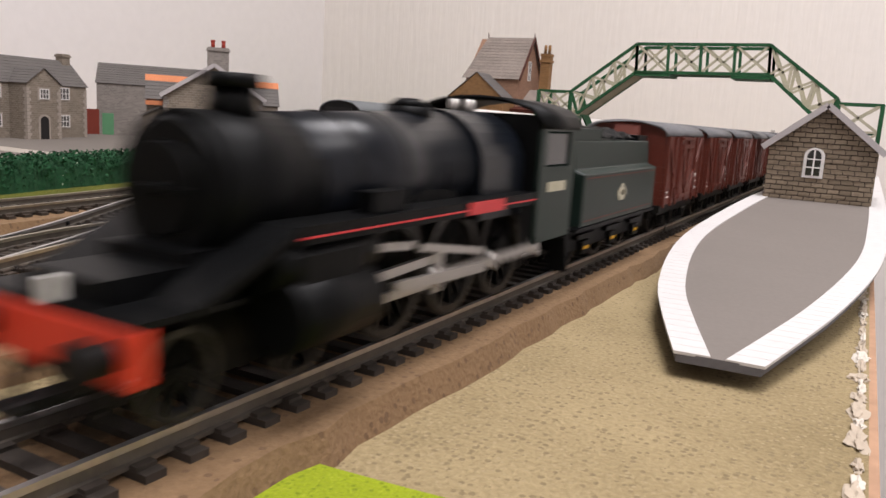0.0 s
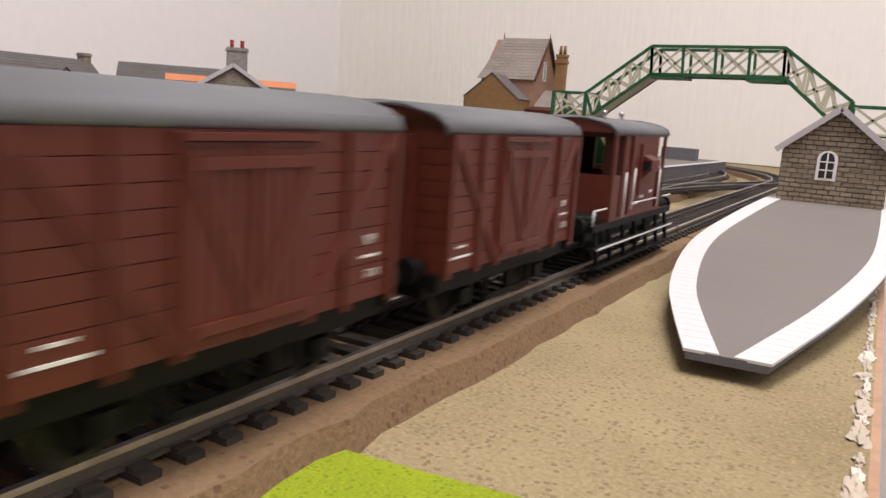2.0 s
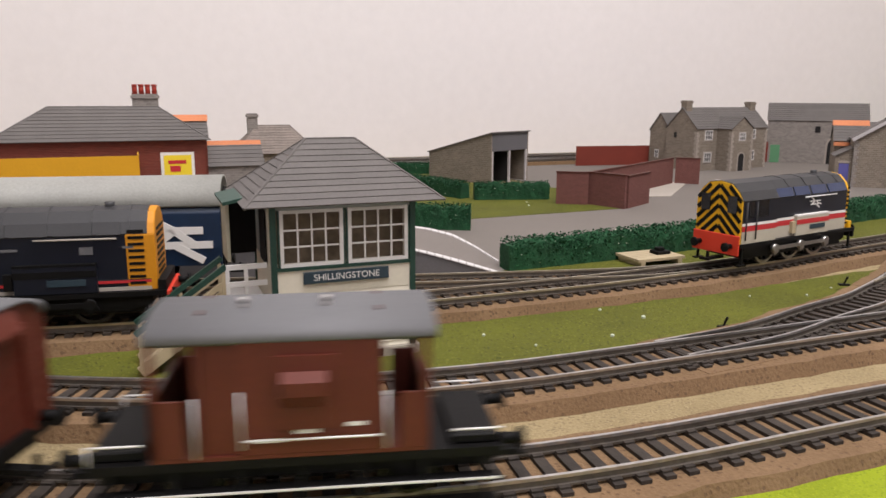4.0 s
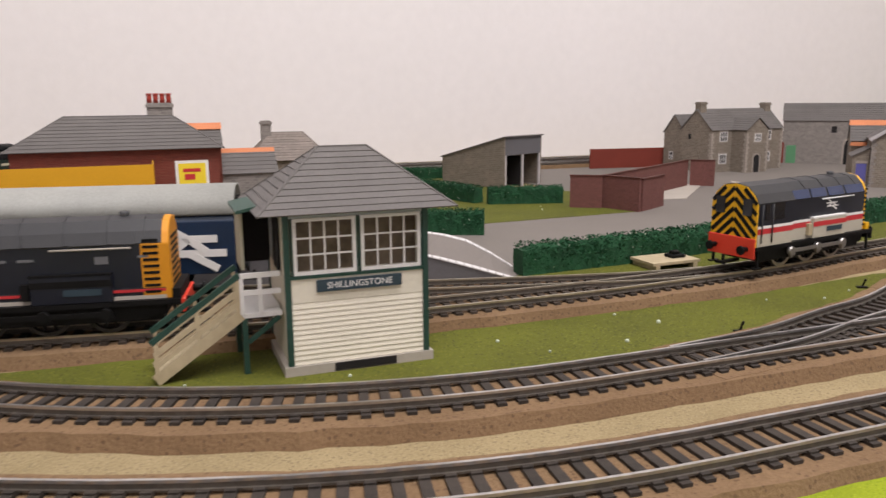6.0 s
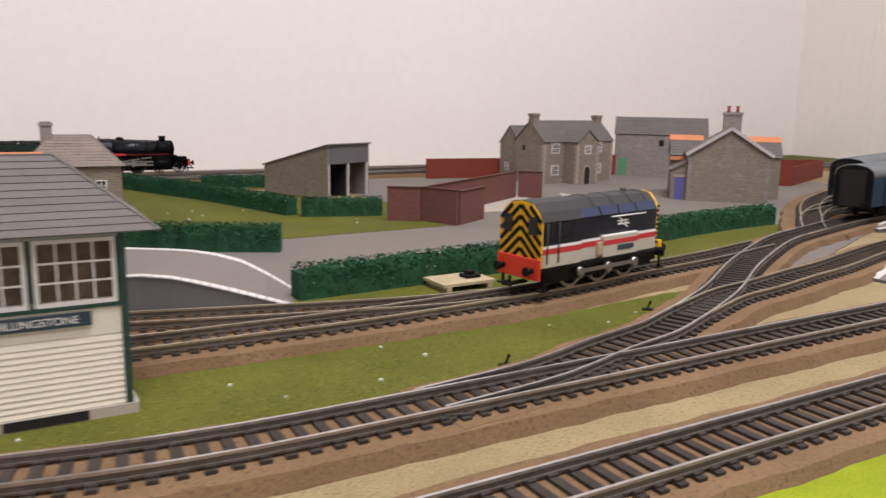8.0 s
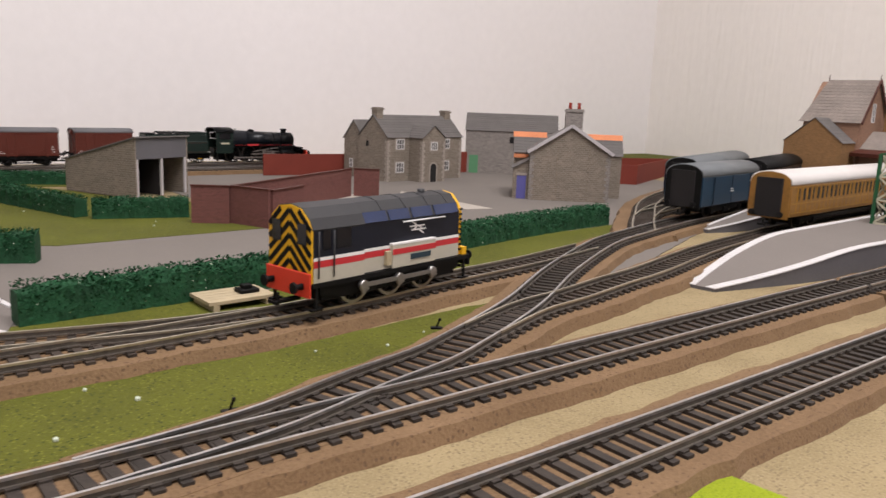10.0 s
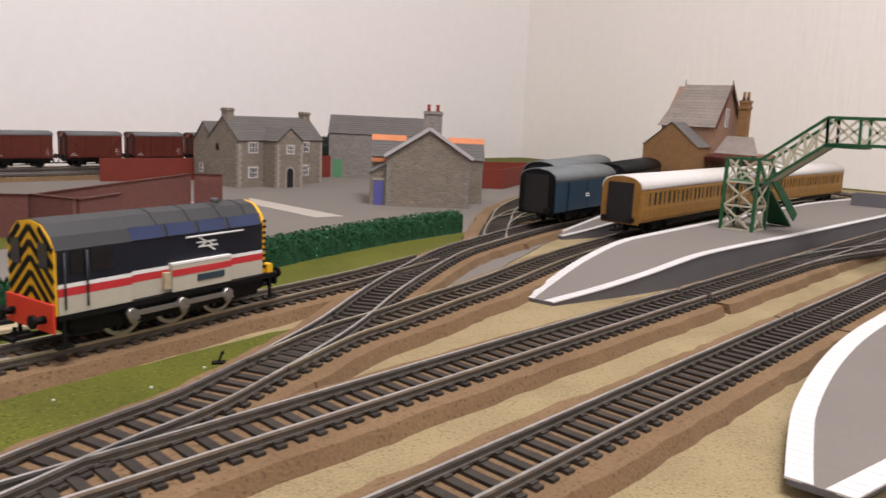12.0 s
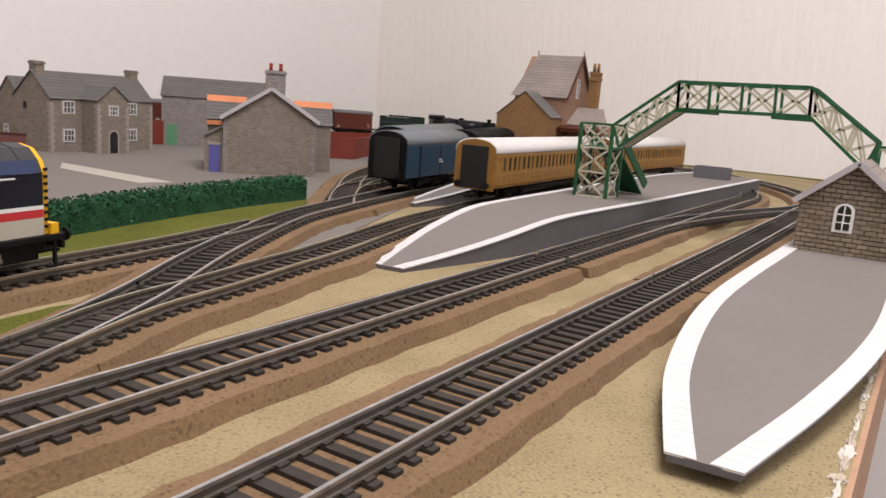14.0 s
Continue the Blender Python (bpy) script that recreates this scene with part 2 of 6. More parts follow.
M_darkroof = mat("dark_coach_roof", (0.13, 0.14, 0.145), 0.6, vary=0.12, bump=0.05)
M_greyroof = mat("weathered_roof", (0.30, 0.30, 0.275), 0.6, vary=0.15, bump=0.1)
M_canopy = mat("yellow_canopy", (0.62, 0.31, 0.008), 0.6, vary=0.06)
M_poster = mat("yellow_poster", (0.80, 0.60, 0.03), 0.6, vary=0.05, bump=0.0)
M_wood = mat("pale_timber", (0.44, 0.36, 0.23), 0.8, vary=0.15, grain=300, stain=60)
M_plaster_w = mat("white_plaster", (0.60, 0.55, 0.48), 0.9, vary=0.12, grain=300, stain=60, bump=0.6)
M_plaster = mat("torn_plaster", (0.44, 0.37, 0.29), 0.9, vary=0.12, grain=300, stain=60, bump=0.6)

# ---- mesh tools: millimetres in the thing's own space ----


def box(bm, x0, x1, y0, y1, z0, z1):
    v = [bm.verts.new(p) for p in ((x0, y0, z0), (x1, y0, z0), (x1, y1, z0), (x0, y1, z0), (x0, y0, z1), (x1, y0, z1), (x1, y1, z1), (x0, y1, z1))]
    for f in ((3, 2, 1, 0), (4, 5, 6, 7), (0, 1, 5, 4), (1, 2, 6, 5), (2, 3, 7, 6), (3, 0, 4, 7)):
        bm.faces.new([v[i] for i in f])
    return bm


def bar(bm, a, b, w, h=None, up=(0, 0, 1)):
    """A square bar from a to b, w wide and h high."""
    a, b = Vector(a), Vector(b)
    d = (b - a).normalized()
    side = d.cross(Vector(up))
    if side.length < 1e-4:
        side = d.cross(Vector((0, 1, 0)))
    side.normalize()
    top = side.cross(d).normalized()
    h = h or w
    v = []
    for p in (a, b):
        for i, j in ((-1, -1), (1, -1), (1, 1), (-1, 1)):
            v.append(bm.verts.new(p + side * (w / 2 * i) + top * (h / 2 * j)))
    for f in ((0, 1, 2, 3), (7, 6, 5, 4), (0, 4, 5, 1), (1, 5, 6, 2), (2, 6, 7, 3), (3, 7, 4, 0)):
        bm.faces.new([v[i] for i in f])
    return bm


def rod(bm, a, b, r0, r1=None, n=12):
    """A round rod or cone from a to b."""
    a, b = Vector(a), Vector(b)
    r1 = r0 if r1 is None else r1
    d = (b - a).normalized()
    side = d.cross(Vector((0, 0, 1)))
    if side.length < 1e-4:
        side = Vector((1, 0, 0))
    side.normalize()
    top = side.cross(d)
    rings = []
    for p, r in ((a, r0), (b, r1)):
        rings.append([bm.verts.new(p + (side * math.cos(k * 2 * math.pi / n) + top * math.sin(k * 2 * math.pi / n)) * r) for k in range(n)])
    for k in range(n):
        bm.faces.new((rings[0][k], rings[1][k], rings[1][(k + 1) % n], rings[0][(k + 1) % n])).smooth = True
    bm.faces.new(list(reversed(rings[0])))
    bm.faces.new(rings[1])
    return bm


def prism(bm, pts, a0, a1, axis="x"):
    """A polygon pushed along an axis. axis x: pts are (y, z); axis y: (x, z); axis z: (x, y)."""
    put = {"x": lambda p, a: (a, p[0], p[1]), "y": lambda p, a: (p[0], a, p[1]), "z": lambda p, a: (p[0], p[1], a)}[axis]
    lo, hi = [bm.verts.new(put(p, a0)) for p in pts], [bm.verts.new(put(p, a1)) for p in pts]
    n = len(pts)
    bm.faces.new(lo)
    bm.faces.new(list(reversed(hi)))
    for k in range(n):
        bm.faces.new((lo[k], hi[k], hi[(k + 1) % n], lo[(k + 1) % n]))
    return bm


def part(name, bm, material, parent=None, label="", soft=0.0, smooth=False):
    """Links a bmesh in millimetres as one mesh object under its thing."""
    bmesh.ops.recalc_face_normals(bm, faces=bm.faces)
    if soft:
        bmesh.ops.bevel(bm, geom=list(bm.edges), offset=soft, segments=1, affect="EDGES", clamp_overlap=True)
    bm.transform(Matrix.Scale(0.001, 4))
    if smooth:
        for f in bm.faces:
            f.smooth = True
    me = bpy.data.meshes.new(name)
    bm.to_mesh(me)
    bm.free()
    me.materials.append(material)
    ob = new(name, me)
    if parent is not None:
        ob.parent = parent
    if label:
        ob["label"] = label
    return ob


def shared(name, mesh_ob, parent, m):
    """A further object on the same mesh."""
    ob = new(name, mesh_ob.data)
    ob.parent = parent
    ob.matrix_basis = m
    return ob


def base(name, x, y, z=0.0, rz=0.0, label="", category="", group="", kind=""):
    ob = new(name)
    ob.empty_display_size = 0.01
    ob.matrix_basis = pose(x, y, z, 0, 0, rz)
    return tagged(ob, label, category, group, kind)


def lettering(text, size, material, parent, m, name="lettering"):
    """Built-in font as a flat mesh, size in mm, at the pose m in mm of the thing's space."""
    cu = bpy.data.curves.new("text", "FONT")
    cu.body, cu.size, cu.align_x, cu.align_y, cu.extrude = text, size, "CENTER", "CENTER", 0.05
    tmp = new("text", cu)
    me = bpy.data.meshes.new_from_object(tmp)
    bpy.data.objects.remove(tmp)
    me.transform(Matrix.Scale(0.001, 4) @ m)
    me.materials.clear()
    me.materials.append(material)
    ob = new(name, me)
    ob.parent = parent
    return ob


B = bmesh.new

# ---- room ----
WX, WY = -1.0, 1.40


def slab(name, material, x0, x1, y0, y1, z0, z1, label, category):
    return tagged(part(name, box(B(), x0 * 1000, x1 * 1000, y0 * 1000, y1 * 1000, z0 * 1000, z1 * 1000), material), label, category, kind="structure")


slab("floor", M_floor, -1.1, 2.3, -2.0, 1.5, -0.80, -0.75, "dark grey carpet floor below the layout", "floor")
slab("ceiling", M_ceiling, -1.1, 2.3, -2.0, 1.5, 1.6, 1.7, "plain white ceiling", "ceiling")
slab("wall_west", M_wall, WX - 0.1, WX, -2.0, 1.5, -0.75, 1.6, "white emulsion wall behind the model village", "wall")
slab("wall_north", M_wall_b, WX, 2.3, WY, WY + 0.1, -0.75, 1.6, "cream wall with rippled vertical paper texture", "wall")
slab("wall_east", M_wall, 2.2, 2.3, -2.0, WY, -0.75, 1.6, "plain white wall of the room", "wall")
slab("wall_south", M_wall, WX, 2.2, -2.0, -1.9, -0.75, 1.6, "plain white wall of the room", "wall")


def ripple(m):
    """Vertical ripples of a textured wallpaper."""
    nt = m.node_tree
    coord, mapping, tex, bn = (nt.nodes.new(k) for k in ("ShaderNodeTexCoord", "ShaderNodeMapping", "ShaderNodeTexNoise", "ShaderNodeBump"))
    mapping.inputs["Scale"].default_value = (90, 90, 9)
    tex.inputs["Scale"].default_value, tex.inputs["Detail"].default_value = 1.0, 3
    bn.inputs["Strength"].default_value, bn.inputs["Distance"].default_value = 0.5, 0.004
    nt.links.new(coord.outputs["Object"], mapping.inputs[0])
    nt.links.new(mapping.outputs[0], tex.inputs["Vector"])
    nt.links.new(tex.outputs["Fac"], bn.inputs["Height"])
    nt.links.new(bn.outputs[0], nt.nodes["Principled BSDF"].inputs["Normal"])


ripple(M_wall_b)

# ---- baseboard and scenic sheets ----
EDGE = 0.096
baseboard = tagged(part("ground", box(B(), WX * 1000 + 1, EDGE * 1000, -800, WY * 1000 - 1, -14, 0), M_sand), "sandy fibre baseboard top of a model railway", "baseboard", kind="structure")
frame_timber = base("baseboard_frame", 0, 0, -0.75, label="plain timber frame with legs under the baseboard", category="table frame")
bm = B()
for x0, x1, y0, y1 in ((60, 92, -795, 1390), (-990, -950, -795, 1390), (-950, 60, -795, -755), (-950, 60, 1350, 1390), (-950, 60, 280, 320)):
    box(bm, x0, x1, y0, y1, 650, 736)
part("rail", bm, M_ply, frame_timber)
for x, y in ((40, -770), (40, 1360), (-960, -770), (-960, 1360), (40, 300), (-960, 300)):
    part("leg", box(B(), x - 22, x + 22, y - 22, y + 22, 0, 650), M_ply, frame_timber)

tagged(part("fascia", box(B(), EDGE * 1000, EDGE * 1000 + 1.6, -800, WY * 1000 - 1, -92, -0.6), M_ply), "tan plywood fascia along the baseboard edge", "fascia", kind="structure")

rnd = random.Random(4)
for k in range(46):
    y = 96 + k * 8.4 + rnd.uniform(-3, 3)
    w, d = rnd.uniform(2.5, 6.5), rnd.uniform(0.5, 1.7)
    bm = B()
    bmesh.ops.create_icosphere(bm, subdivisions=3, radius=1)
    for v in bm.verts:
        n1 = noise.noise(v.co * 1.7 + Vector((k * 3.3, 0, 0))) + 0.5 * noise.noise(v.co * 4.3 + Vector((0, k * 2.1, 0)))
        v.co = Vector((v.co.x * d * (1 + 0.9 * n1), v.co.y * w * (1 + 0.6 * n1), max(-0.25, v.co.z * 0.55 * (1 + 1.2 * n1))))
        v.co += Vector((EDGE * 1000 - 1.3 - d * 0.4, y, 0.2))
    tagged(part("plaster_chip", bm, (M_plaster, M_plaster_w)[k % 3 == 0]), "torn flake of pale plaster on the baseboard edge", "plaster chip", "chips along the edge")


def rough_edge(pts, amp, step, seed):
    """A polygon's outline in metres, cut into short uneven steps."""
    out = []
    for i, p in enumerate(pts):
        q = pts[(i + 1) % len(pts)]
        n = max(1, int(math.dist(p, q) / step))
        for k in range(n):
            t = k / n
            x, y = p[0] + (q[0] - p[0]) * t, p[1] + (q[1] - p[1]) * t
            out.append((x + amp * noise.noise(Vector((x * 90, y * 90, seed))), y + amp * noise.noise(Vector((x * 90, y * 90, seed + 9)))))
    return out


def sheet(name, pts, height, material, label, category, amp=0.0015, seed=1.0, z0=0.0):
    pts = rough_edge(pts, amp, 0.008, seed)
    bm = B()
    prism(bm, [(x * 1000, y * 1000) for x, y in pts], z0, height, "z")
    return tagged(part(name, bm, material), label, category, kind="structure")


sheet("grass_lime", [(0.0238, 0.0760), (0.0235, 0.03), (0.024, -0.45), (EDGE - 0.004, -0.45), (EDGE - 0.004, 0.082), (0.05, 0.079)], 1.2, M_lime, "bright lime green grass mat beside the near track", "grass mat", 0.001, 2)
sheet("grass_verge", [(-0.084, -0.42), (-0.076, -0.10), (-0.088, 0.0), (-0.113, 0.08), (-0.150, 0.165), (-0.150, 0.13), (-0.139, 0.02), (-0.140, -0.12), (-0.160, -0.42)], 1.0, M_grass, "olive green grass mat between two tracks", "grass mat", 0.002, 3)
sheet("grass_bank", [(-0.208, -0.066), (-0.197, 0.05), (-0.213, 0.23), (-0.262, 0.385), (-0.296, 0.42), (-0.283, 0.25), (-0.23, 0.06), (-0.224, -0.06)], 0.8, M_grass, "olive green grass strip below a hedge", "grass mat", 0.0015, 4)
sheet("yard", [(-0.224, -0.064), (-0.23, 0.06), (-0.283, 0.25), (-0.296, 0.425), (-0.33, 0.50), (-0.42, 0.80), (-0.80, 0.90), (-0.80, 0.16), (-0.56, 0.16), (-0.407, 0.150), (-0.40, -0.003), (-0.44, -0.06), (-0.42, -0.13), (-0.26, -0.10)], 0.6, M_yard, "plain grey card farmyard and road", "yard", 0.001, 5)
sheet("grass_field", [(-0.478, -0.101), (-0.400, -0.003), (-0.407, 0.150), (-0.56, 0.165), (-0.60, 0.11), (-0.74, 0.05), (-0.80, -0.08), (-0.70, -0.14)], 0.9, M_grass, "olive green field behind hedges", "grass mat", 0.002, 6)
sheet("grass_far", [(-0.80, -0.10), (-0.74, 0.05), (-0.70, 0.16), (-0.79, 0.16), (-0.835, -0.10)], 0.7, M_grass, "thin green strip before the far track", "grass mat", 0.002, 7)
sheet("grass_corner", [(WX + 0.01, 0.98), (-0.80, 1.10), (-0.62, 1.30), (-0.3, 1.36), (-0.12, 1.38), (0.05, 1.33), (0.06, 1.38), (WX + 0.01, 1.39)], 1.4, M_grass, "green strip at the foot of the wall", "grass mat", 0.003, 8)
sheet("pale_path", [(-0.57, 0.388), (-0.531, 0.362), (-0.424, 0.362), (-0.419, 0.390)], 0.95, M_strip, "pale card strip lying on the yard", "card strip", 0.0008, 9)
sheet("pale_path", [(-0.60, 0.20), (-0.47, 0.20), (-0.46, 0.24), (-0.55, 0.33), (-0.61, 0.30)], 0.95, M_strip, "pale card strip lying on the yard", "card strip", 0.0008, 10)
sheet("ballast_path", [(-0.155, 0.20), (-0.15, 0.24), (-0.235, 0.46), (-0.245, 0.44), (-0.215, 0.34)], 0.7, M_yard, "grey card infill between diverging tracks", "card strip", 0.001, 11)

# ---- track ----
NX, MX = 0.006, -0.056
C1, C2 = (-0.437, -0.11), (-0.437, 0.78)


def arc(c, r, a0, a1, n):
    return [(c[0] + r * math.cos(radians(a0 + (a1 - a0) * k / n)), c[1] + r * math.sin(radians(a0 + (a1 - a0) * k / n))) for k in range(n + 1)]


def oval(x):
    """The loop, from the near straight's middle towards the south, west, north and back."""
    r = x - C1[0]
    return [(x, 0.335)] + arc(C1, r, 0, -180, 60) + arc(C2, r, 180, 0, 60) + [(x, 0.335)]


def even(pts, step):
    """Points at even steps along a polyline."""
    pts = [Vector((*p, 0)) for p in pts]
    out, carry = [], 0.0
    for a, b in zip(pts, pts[1:]):
        d = (b - a).length
        t = carry
        while t < d:
            out.append(a.lerp(b, t / d))
            t += step
        carry = t - d
    return out


def spline(pts, n=12):
    """A smooth line through the points."""
    pts = [Vector(p) for p in pts]
    pts = [2 * pts[0] - pts[1]] + pts + [2 * pts[-1] - pts[-2]]
    out = []
    for i in range(1, len(pts) - 2):
        a, b, c, d = pts[i - 1:i + 3]
        for k in range(n):
            t = k / n
            out.append(tuple(0.5 * (2 * b + (c - a) * t + (2 * a - 5 * b + 4 * c - d) * t * t + (3 * b - a - 3 * c + d) * t ** 3)))
    return out + [tuple(pts[-2])]


sleeper_mesh = None


def ribbon(bm, line, left, right, z0, z1, wobble=0.0, seed=0.0):
    """A raised band along a line of points, in mm."""
    rows = []
    for i, p in enumerate(line):
        d = (line[min(i + 1, len(line) - 1)] - line[max(i - 1, 0)]).normalized()
        n = Vector((-d.y, d.x, 0))
        wl = wobble * noise.noise(Vector((p.x * 95, p.y * 95, seed)))
        wr = wobble * noise.noise(Vector((p.x * 95, p.y * 95, seed + 5)))
        a, b = p + n * (left + wl), p + n * (right + wr)
        s = 0.0022 if wobble else 0.0
        rows.append([bm.verts.new((q.x * 1000, q.y * 1000, z)) for q, z in ((p + n * (left + wl + s), z0), (a, z1), (b, z1), (p + n * (right + wr - s), z0))])
    for r, q in zip(rows, rows[1:]):
        for k in range(3):
            bm.faces.new((r[k], r[k + 1], q[k + 1], q[k]))
        bm.faces.new((r[3], r[0], q[0], q[3]))
    bm.faces.new(rows[0])
    bm.faces.new(list(reversed(rows[-1])))


def track(name, pts, label, lift=0.0, bed=0.019, near=None, rail=None, sleeper=None, dense=0.0070, top=9.0):
    """Two rails, sleepers and a raised cork bed along a centre line in metres."""
    top = top + lift
    line = even(pts, 0.008)
    thing = base(name, 0, 0, 0, label=label, category="railway track", kind="structure")
    if bed:
        bm = B()
        ribbon(bm, line, bed, -bed, 0.0, 5.0 + lift, 0.002, lift * 7)
        part("cork_bed", bm, M_cork, thing, "brown cork roadbed with a torn edge")
    for side in (-1, 1):
        bm = B()
        o = side * 0.0086
        ribbon(bm, line, o + 0.00052, o - 0.00052, top - 0.9, top)
        rail_ob = part("steel_rail", bm, rail or M_rail, thing)
        bm = B()
        ribbon(bm, line, o + 0.0003, o - 0.0003, top - 2.5, top - 0.7)
        ribbon(bm, line, o + 0.0011, o - 0.0011, top - 3.0, top - 2.4)
        part("rail_web", bm, M_railside, rail_ob)
    spots = even(pts, dense)
    global sleeper_mesh
    if sleeper_mesh is None:
        sleeper_mesh = {}
    key = (sleeper or M_sleeper).name
    rest = []
    count = 0
    for i, p in enumerate(spots):
        q = spots[min(i + 1, len(spots) - 1)] - spots[max(i - 1, 0)]
        m = pose(p.x, p.y, (4.6 + lift) / 1000, 0, 0, math.degrees(math.atan2(q.y, q.x)))
        if near is None or near(p):
            if key not in sleeper_mesh:
                bm = box(B(), -1.6, 1.6, -12.8, 12.8, 0, 1.5)
                for s in (-1, 1):
                    for e in (-1, 1):
                        box(bm, -1.5, 1.5, s * 8.6 + e * 1.9 - 0.7, s * 8.6 + e * 1.9 + 0.7, 1.4, 2.1)
                ob = part("sleeper", bm, sleeper or M_sleeper, thing)
                ob.matrix_basis = m
                sleeper_mesh[key] = ob
            else:
                shared("sleeper", sleeper_mesh[key], thing, m)
            count += 1
        else:
            rest.append(m)
    if rest:
        bm = B()
        for m in rest:
            c = [m @ Vector((x, y, 0)) * 1000 for x, y in ((-0.0016, -0.0128), (0.0016, -0.0128), (0.0016, 0.0128), (-0.0016, 0.0128))]
            lo, hi = [bm.verts.new(v) for v in c], [bm.verts.new(v + Vector((0, 0, 1.5))) for v in c]
            bm.faces.new(hi)
            for k in range(4):
                bm.faces.new((lo[k], lo[(k + 1) % 4], hi[(k + 1) % 4], hi[k]))
        tagged(part("far_sleepers", bm, sleeper or M_sleeper, thing), kind="stuff")
    return thing


def in_view(p):
    return p.x > -0.2 and -0.36 < p.y < 0.98


track("outer_main_track", oval(NX), "black-sleepered main line track on brown cork", 0.0, near=in_view)
track("inner_main_track", oval(MX), "black-sleepered inner main line track on brown cork", 0.1, near=in_view)
line_s = spline([(-0.235, -0.60), (-0.195, -0.40), (-0.165, -0.22), (-0.158, -0.08), (-0.161, 0.0), (-0.168, 0.072), (-0.177, 0.119), (-0.183, 0.157), (-0.192, 0.215), (-0.209, 0.29)])
track("shunting_track", line_s, "dull brass-railed siding on brown cork", 0.2, rail=M_rail_b, sleeper=M_sleeper_b)
line_s2 = spline([(-0.30, -0.62), (-0.262, -0.42), (-0.225, -0.24), (-0.196, -0.13), (-0.170, -0.02), (-0.1655, 0.03)])
track("second_siding_track", line_s2, "dull brass-railed turnout siding on brown cork", -0.15, rail=M_rail_b, sleeper=M_sleeper_b)
line_c = spline([(-0.057, -0.07), (-0.063, -0.02), (-0.0755, 0.024), (-0.083, 0.056), (-0.0925, 0.08), (-0.105, 0.108), (-0.126, 0.149), (-0.167, 0.217), (-0.213, 0.309), (-0.232, 0.37), (-0.250, 0.44), (-0.258, 0.48), (-0.277, 0.59), (-0.318, 0.74), (-0.40, 1.0)])
track("crossover_track", line_c, "black crossover track leading across to the yard", 0.3)
line_d = spline([(-0.098, 0.094), (-0.1135, 0.138), (-0.1195, 0.174), (-0.129, 0.218), (-0.137, 0.26), (-0.161, 0.355), (-0.176, 0.44), (-0.187, 0.52), (-0.198, 0.70), (-0.198, 1.00), (-0.195, 1.10)])
track("platform_track", line_d, "brown-sleepered track to the back of the island platform", 0.4, rail=M_rail_b, sleeper=M_sleeper_b)
line_e = spline([(-0.300, 0.48), (-0.311, 0.52), (-0.337, 0.61), (-0.378, 0.735), (-0.46, 0.98)])
track("carriage_siding_track", line_e, "brown siding under stored carriages", 0.05, rail=M_rail_b, sleeper=M_sleeper_b)
line_y = spline([(-0.236, 0.385), (-0.262, 0.418), (-0.292, 0.460), (-0.335, 0.520), (-0.372, 0.585), (-0.405, 0.66), (-0.445, 0.76), (-0.50, 0.88)])
track("yard_track", line_y, "dull siding curving past the cottage on brown cork", -0.1, bed=0.024, rail=M_rail_b, sleeper=M_sleeper_b)
line_z = spline([(-0.283, 0.447), (-0.314, 0.505), (-0.337, 0.565), (-0.362, 0.64), (-0.40, 0.74)])
track("yard_link_track", line_z, "short dull link track between yard sidings", 0.15, bed=0.0, rail=M_rail_b, sleeper=M_sleeper_b)
line_x = spline([(-0.056, 0.50), (-0.050, 0.56), (-0.030, 0.66), (-0.006, 0.74), (0.004, 0.80)])
track("link_track", line_x, "black crossover between the two main lines", 0.2, bed=0.0)

# ---- hedges ----


